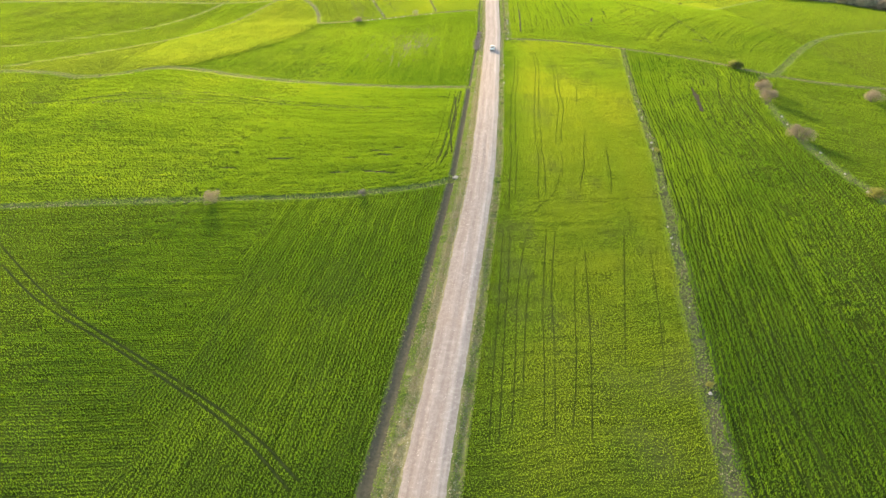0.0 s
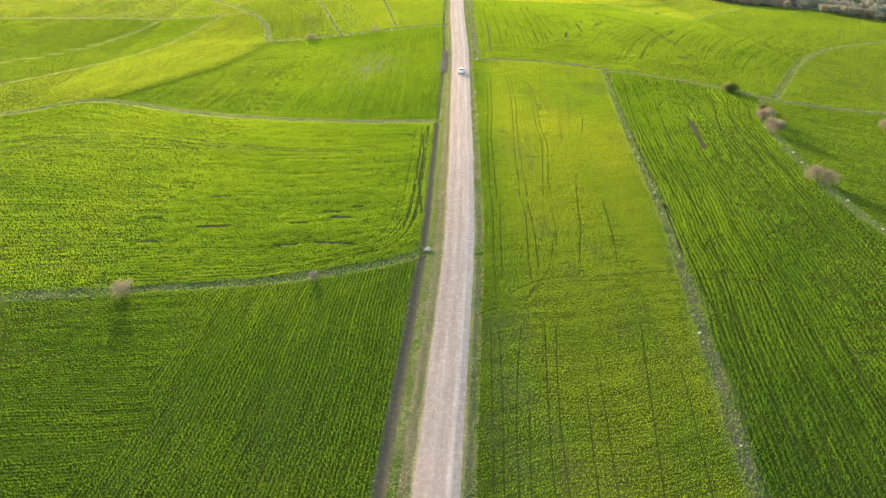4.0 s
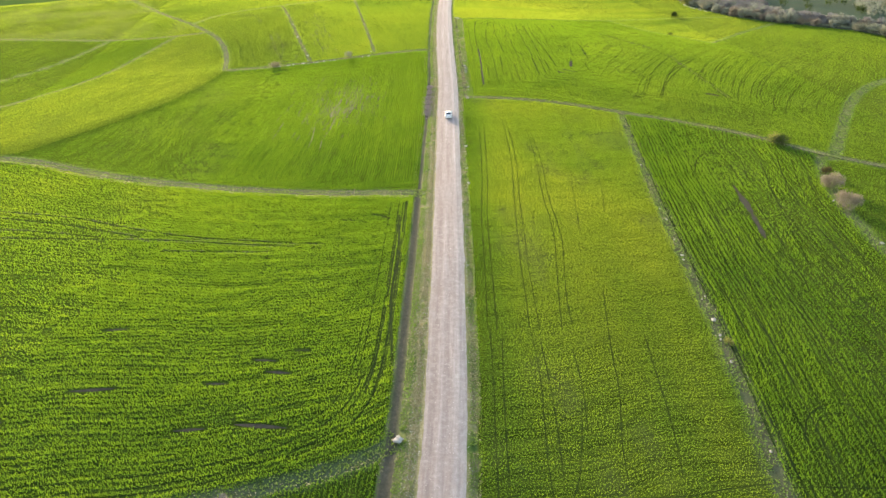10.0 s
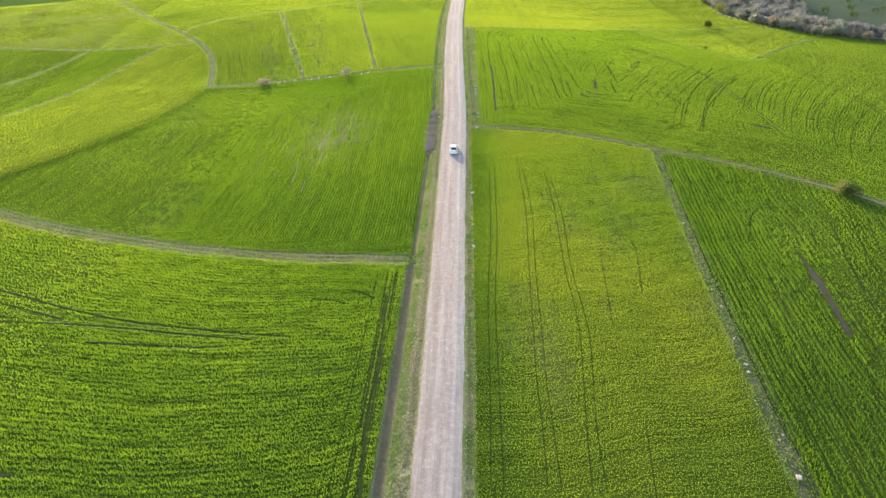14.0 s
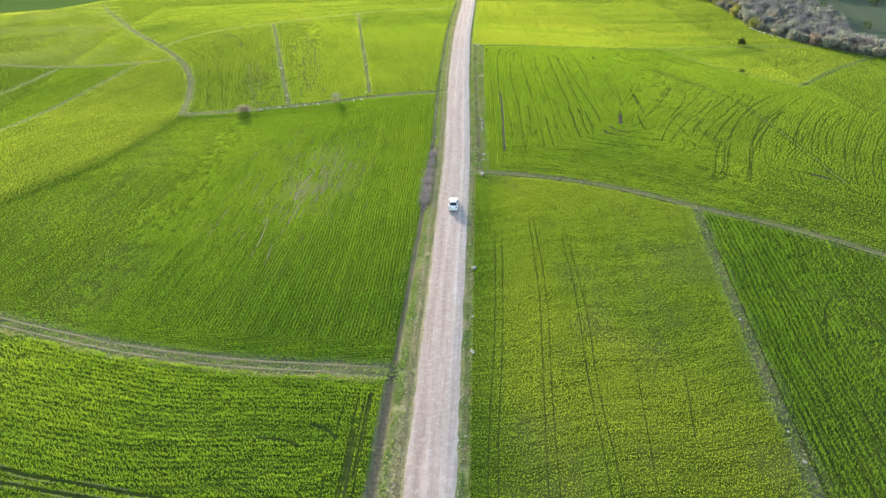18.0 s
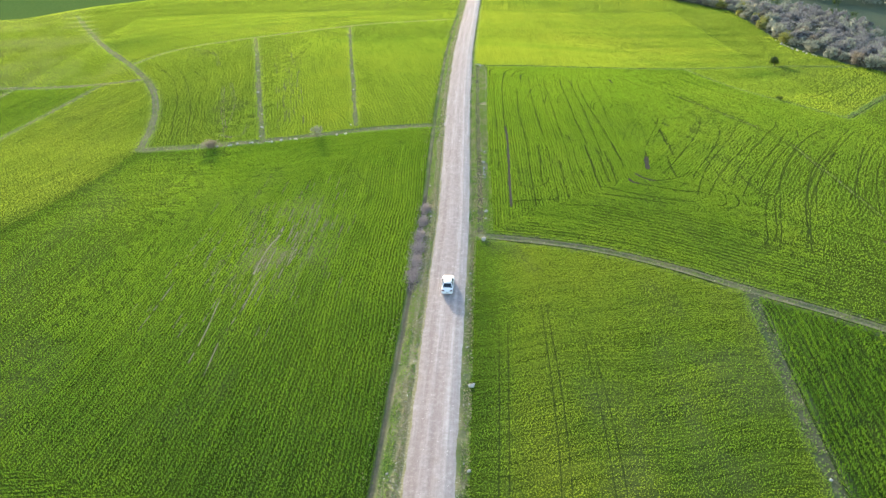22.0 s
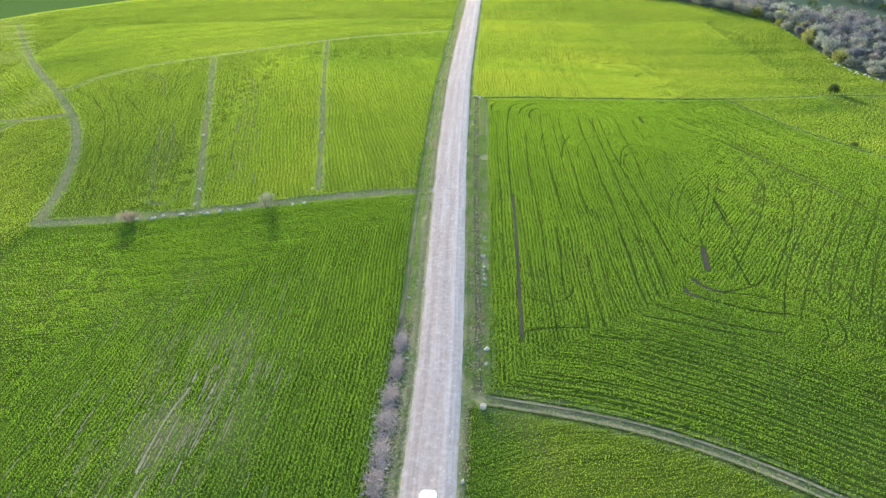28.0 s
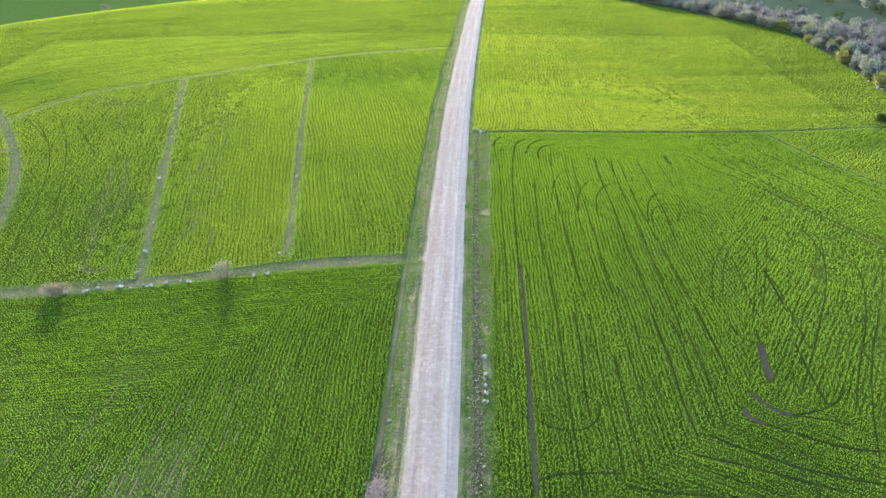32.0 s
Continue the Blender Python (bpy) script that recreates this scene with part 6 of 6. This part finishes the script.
# heaps of cut brush in the ditch
for k, (x, y, long, wide) in enumerate(((14.6, 246.9, 1.6, 1.3), (14.2, 242.4, 1.7, 1.3), (13.6, 237.6, 2.0, 1.7), (13.3, 233.9, 1.9, 2.0), (12.9, 229.7, 2.2, 1.7), (12.5, 225.8, 2.2, 1.7))):
    gen = np.random.default_rng(500 + k)
    n = 760
    px, py = gen.normal(0, 0.42, n) * wide * 0.72, gen.normal(0, 0.5, n) * long * 1.25
    lift = 0.55 * np.exp(-(px / wide) ** 2 * 2 - (py / long) ** 2)
    a, tilt, size = gen.uniform(0, math.tau, n), gen.uniform(-0.2, 0.6, n), gen.uniform(0.25, 0.7, n)
    dx, dy, dz = np.cos(a) * size, np.sin(a) * size, tilt * size
    pz = surface(x + px, y + py) - float(surface(np.array([x]), np.array([y]))[0]) + gen.uniform(0.02, 1, n) * lift
    w = gen.uniform(0.025, 0.06, n)
    v = np.stack([np.stack([px - np.sin(a) * w, py + np.cos(a) * w, pz], 1), np.stack([px + np.sin(a) * w, py - np.cos(a) * w, pz + 0.02], 1), np.stack([px + dx, py + dy, pz + dz], 1)], 1).reshape(-1, 3)
    heap = mesh_object("brush_heap", v, np.arange(len(v)).reshape(-1, 3), BRUSH)
    heap.matrix_world = pose(x, y, float(surface(np.array([x]), np.array([y]))[0]))
    tagged(heap, "heap of cut grey-brown twigs in the ditch", "brush heap", "brush heaps", "stuff")


# ---- the white saloon car ----
def loft(bm, sections, cap=True):
    """Skins closed rings of corners one after another."""
    rings = [[bm.verts.new(p) for p in ring] for ring in sections]
    n = len(rings[0])
    for a, b in zip(rings, rings[1:]):
        for k in range(n):
            bm.faces.new((a[k], a[(k + 1) % n], b[(k + 1) % n], b[k]))
    if cap:
        bm.faces.new(rings[0][::-1])
        bm.faces.new(rings[-1])
    bmesh.ops.recalc_face_normals(bm, faces=bm.faces)
    return bm


def body_ring(y, half, low, high, crown, round_by=0.12):
    """One cross section of the car's lower body."""
    pts = [(-half * 0.9, low), (-half, low + 0.14), (-half, (low + high) / 2), (-half * 0.975, high - round_by * 0.6), (-half * 0.86, high), (-half * 0.4, high + crown),
           (half * 0.4, high + crown), (half * 0.86, high), (half * 0.975, high - round_by * 0.6), (half, (low + high) / 2), (half, low + 0.14), (half * 0.9, low)]
    return [(x, y, z) for x, z in pts]


def quad_panel(bm, a, b, c, d, thick):
    """A slightly thick pane with four given corners."""
    a, b, c, d = (Vector(p) for p in (a, b, c, d))
    n = (b - a).cross(d - a).normalized() * thick
    loft(bm, [[a, b, c, d], [a + n, b + n, c + n, d + n]])
    return bm


def make_car():
    car = new("car")
    # rear at -2.25, front at 2.25; the nose points along y
    body = part("body", loft(bmesh.new(), [
        body_ring(-2.25, 0.68, 0.40, 0.74, 0.01), body_ring(-2.19, 0.78, 0.28, 0.87, 0.02), body_ring(-2.0, 0.84, 0.22, 0.95, 0.025), body_ring(-1.55, 0.865, 0.20, 0.98, 0.025),
        body_ring(-0.9, 0.875, 0.20, 0.955, 0.02), body_ring(0.0, 0.875, 0.20, 0.94, 0.02), body_ring(0.75, 0.87, 0.20, 0.925, 0.02), body_ring(1.3, 0.86, 0.20, 0.87, 0.035),
        body_ring(1.8, 0.83, 0.22, 0.78, 0.04), body_ring(2.1, 0.76, 0.26, 0.70, 0.03), body_ring(2.25, 0.62, 0.34, 0.60, 0.01)]), CAR_WHITE, car, "white painted saloon body", smooth=True)
    base_z, top_z = 0.95, 1.43

    def cab(y, half, z, bow=0.0):
        return [(-half, y, z), (-half * 0.5, y, z + bow), (half * 0.5, y, z + bow), (half, y, z), (half, y + 0.001, z - 0.05), (-half, y + 0.001, z - 0.05)]

    part("roof", loft(bmesh.new(), [cab(-0.98, 0.545, 1.365, 0.02), cab(-0.8, 0.565, 1.405, 0.03), cab(-0.3, 0.575, top_z - 0.01, 0.035), cab(0.08, 0.565, 1.405, 0.035), cab(0.26, 0.54, 1.36, 0.03)]), CAR_WHITE, car, "white painted roof", smooth=True)
    part("rear_window", quad_panel(bmesh.new(), (-0.66, -1.58, 0.985), (0.66, -1.58, 0.985), (0.53, -0.97, 1.36), (-0.53, -0.97, 1.36), -0.02), CAR_GLASS, car, "dark tinted rear window")
    part("windscreen", quad_panel(bmesh.new(), (0.68, 1.12, 0.93), (-0.68, 1.12, 0.93), (-0.53, 0.25, 1.355), (0.53, 0.25, 1.355), -0.02), CAR_GLASS, car, "dark reflecting windscreen")
    for s in (-1, 1):
        part("rear_side_window", quad_panel(bmesh.new(), (s * 0.80, -1.12, 0.965), (s * 0.80, -0.27, 0.955), (s * 0.572, -0.27, 1.40), (s * 0.562, -0.86, 1.375), s * 0.015), CAR_GLASS, car, "dark side glass")
        part("front_side_window", quad_panel(bmesh.new(), (s * 0.80, -0.19, 0.955), (s * 0.79, 0.78, 0.945), (s * 0.562, 0.30, 1.38), (s * 0.572, -0.19, 1.40), s * 0.015), CAR_GLASS, car, "dark side glass")
        for name, foot, head, w in (("rear_pillar", (s * 0.74, -1.47, 0.965), (s * 0.555, -0.92, 1.375), 0.10), ("door_pillar", (s * 0.805, -0.23, 0.95), (s * 0.575, -0.23, 1.405), 0.04), ("front_pillar", (s * 0.735, 0.98, 0.93), (s * 0.56, 0.34, 1.385), 0.04)):
            bm = bmesh.new()
            limb(bm, foot, head, w, w * 0.8, 6)
            part(name, bm, CAR_WHITE, car)
        bm = bmesh.new()
        bmesh.ops.create_uvsphere(bm, u_segments=10, v_segments=6, radius=0.5, matrix=pose(s * 0.97, 0.72, 1.0) @ Matrix.Diagonal((0.22, 0.11, 0.15, 1)))
        part("mirror", bm, CAR_WHITE, car, smooth=True)
        for y in (-0.55, 0.42):
            bm = bmesh.new()
            bmesh.ops.create_cube(bm, size=1, matrix=pose(s * 0.885, y - 0.2, 0.80) @ Matrix.Diagonal((0.03, 0.2, 0.03, 1)))
            bmesh.ops.bevel(bm, geom=bm.edges[:], offset=0.008, segments=1, affect="EDGES")
            part("door_handle", bm, CAR_WHITE, car)
        for y in (-0.24, 0.86, -1.15):
            bm = bmesh.new()
            bmesh.ops.create_cube(bm, size=1, matrix=pose(s * 0.872, y, 0.58) @ Matrix.Diagonal((0.012, 0.012, 0.62, 1)))
            part("door_seam", bm, DARK_PLASTIC, car)
        bm = bmesh.new()
        loft(bm, [[(s * x, y, z) for x, y, z in ((0.44, -2.262, 0.74), (0.76, -2.19, 0.74), (0.76, -2.19, 0.90), (0.44, -2.262, 0.88))], [(s * x, y, z) for x, y, z in ((0.44, -2.20, 0.74), (0.80, -2.02, 0.74), (0.80, -2.02, 0.935), (0.44, -2.20, 0.935))]])
        part("tail_light", bm, RED_LENS, car, "dark red tail light")
        bm = bmesh.new()
        loft(bm, [[(s * x, y, z) for x, y, z in ((0.38, 2.235, 0.56), (0.70, 2.10, 0.56), (0.70, 2.10, 0.70), (0.38, 2.235, 0.66))], [(s * x, y, z) for x, y, z in ((0.38, 2.1, 0.56), (0.78, 1.9, 0.56), (0.78, 1.9, 0.745), (0.38, 2.1, 0.745))]])
        part("headlight", bm, CLEAR_LENS, car, "clear glass headlight")
        for y in (-1.33, 1.36):
            bm = bmesh.new()
            bmesh.ops.create_cone(bm, cap_ends=False, segments=24, radius1=0.315, radius2=0.315, depth=0.2, matrix=pose(s * 0.78, y, 0.315, 0, 90, 0))
            bmesh.ops.create_cone(bm, cap_ends=False, segments=24, radius1=0.315, radius2=0.22, depth=0.02, matrix=pose(s * 0.89, y, 0.315, 0, s * 90, 0))
            tyre = part("wheel", bm, RUBBER, car, "black rubber tyre", smooth=True)
            bm = bmesh.new()
            bmesh.ops.create_cone(bm, cap_ends=True, segments=20, radius1=0.22, radius2=0.16, depth=0.03, matrix=pose(s * 0.885, y, 0.315, 0, s * 90, 0))
            part("rim", bm, ALLOY, tyre, "grey alloy rim")
    bm = bmesh.new()
    bmesh.ops.create_cube(bm, size=1, matrix=pose(0, -2.262, 0.62) @ Matrix.Diagonal((0.50, 0.015, 0.11, 1)))
    plate = part("number_plate", bm, PLATE_WHITE, car, "white number plate with a dark bar")
    bm = bmesh.new()
    bmesh.ops.create_cube(bm, size=1, matrix=pose(0, -2.272, 0.62) @ Matrix.Diagonal((0.40, 0.008, 0.05, 1)))
    part("plate_bar", bm, DARK_PLASTIC, plate)
    bm = bmesh.new()
    bmesh.ops.create_cube(bm, size=1, matrix=pose(0, -2.2, 0.40) @ Matrix.Diagonal((1.34, 0.14, 0.12, 1)))
    bmesh.ops.bevel(bm, geom=bm.edges[:], offset=0.03, segments=2, affect="EDGES")
    part("rear_bumper", bm, CAR_WHITE, car)
    bm = bmesh.new()
    bmesh.ops.create_cube(bm, size=1, matrix=pose(0, 2.2, 0.38) @ Matrix.Diagonal((1.2, 0.1, 0.12, 1)))
    part("grille", bm, DARK_PLASTIC, car)
    bm = bmesh.new()
    bmesh.ops.create_cube(bm, size=1, matrix=pose(0, -1.62, 0.995) @ Matrix.Diagonal((1.32, 0.012, 0.012, 1)))
    part("boot_seam", bm, DARK_PLASTIC, car)
    for y in (1.16,):
        bm = bmesh.new()
        bmesh.ops.create_cube(bm, size=1, matrix=pose(0, y, 0.935) @ Matrix.Diagonal((1.3, 0.05, 0.02, 1)))
        bmesh.ops.bevel(bm, geom=bm.edges[:], offset=0.006, segments=1, affect="EDGES")
        part("wiper_cowl", bm, DARK_PLASTIC, car, "dark strip below the windscreen")
    return tagged(car, "white four-door saloon car on the pale gravel road", "car")


car = make_car()
car_y = 222.1
car_x = float(road_x(car_y)) + 0.05
turn_by = math.degrees(math.atan2(float(road_x(car_y + 4) - road_x(car_y - 4)), 8))


def road_height(x, y):
    """Height of the road's crowned bed at a place."""
    w = float(np.interp(y, (16, 70, 200, 300, 500), (2.25, 2.35, 2.65, 2.9, 3.05)))
    a = abs(x - float(road_x(y))) / w
    return float(surface(np.array([x]), np.array([y]))[0]) + 0.14 * (1 - a ** 3) - 0.05


front, back = road_height(car_x, car_y + 1.35), road_height(car_x, car_y - 1.35)
car.matrix_world = pose(car_x, car_y, (front + back) / 2 - 0.015, math.degrees(math.atan2(front - back, 2.7)), 0, -turn_by) @ Matrix.Diagonal((0.95, 0.97, 0.9, 1))
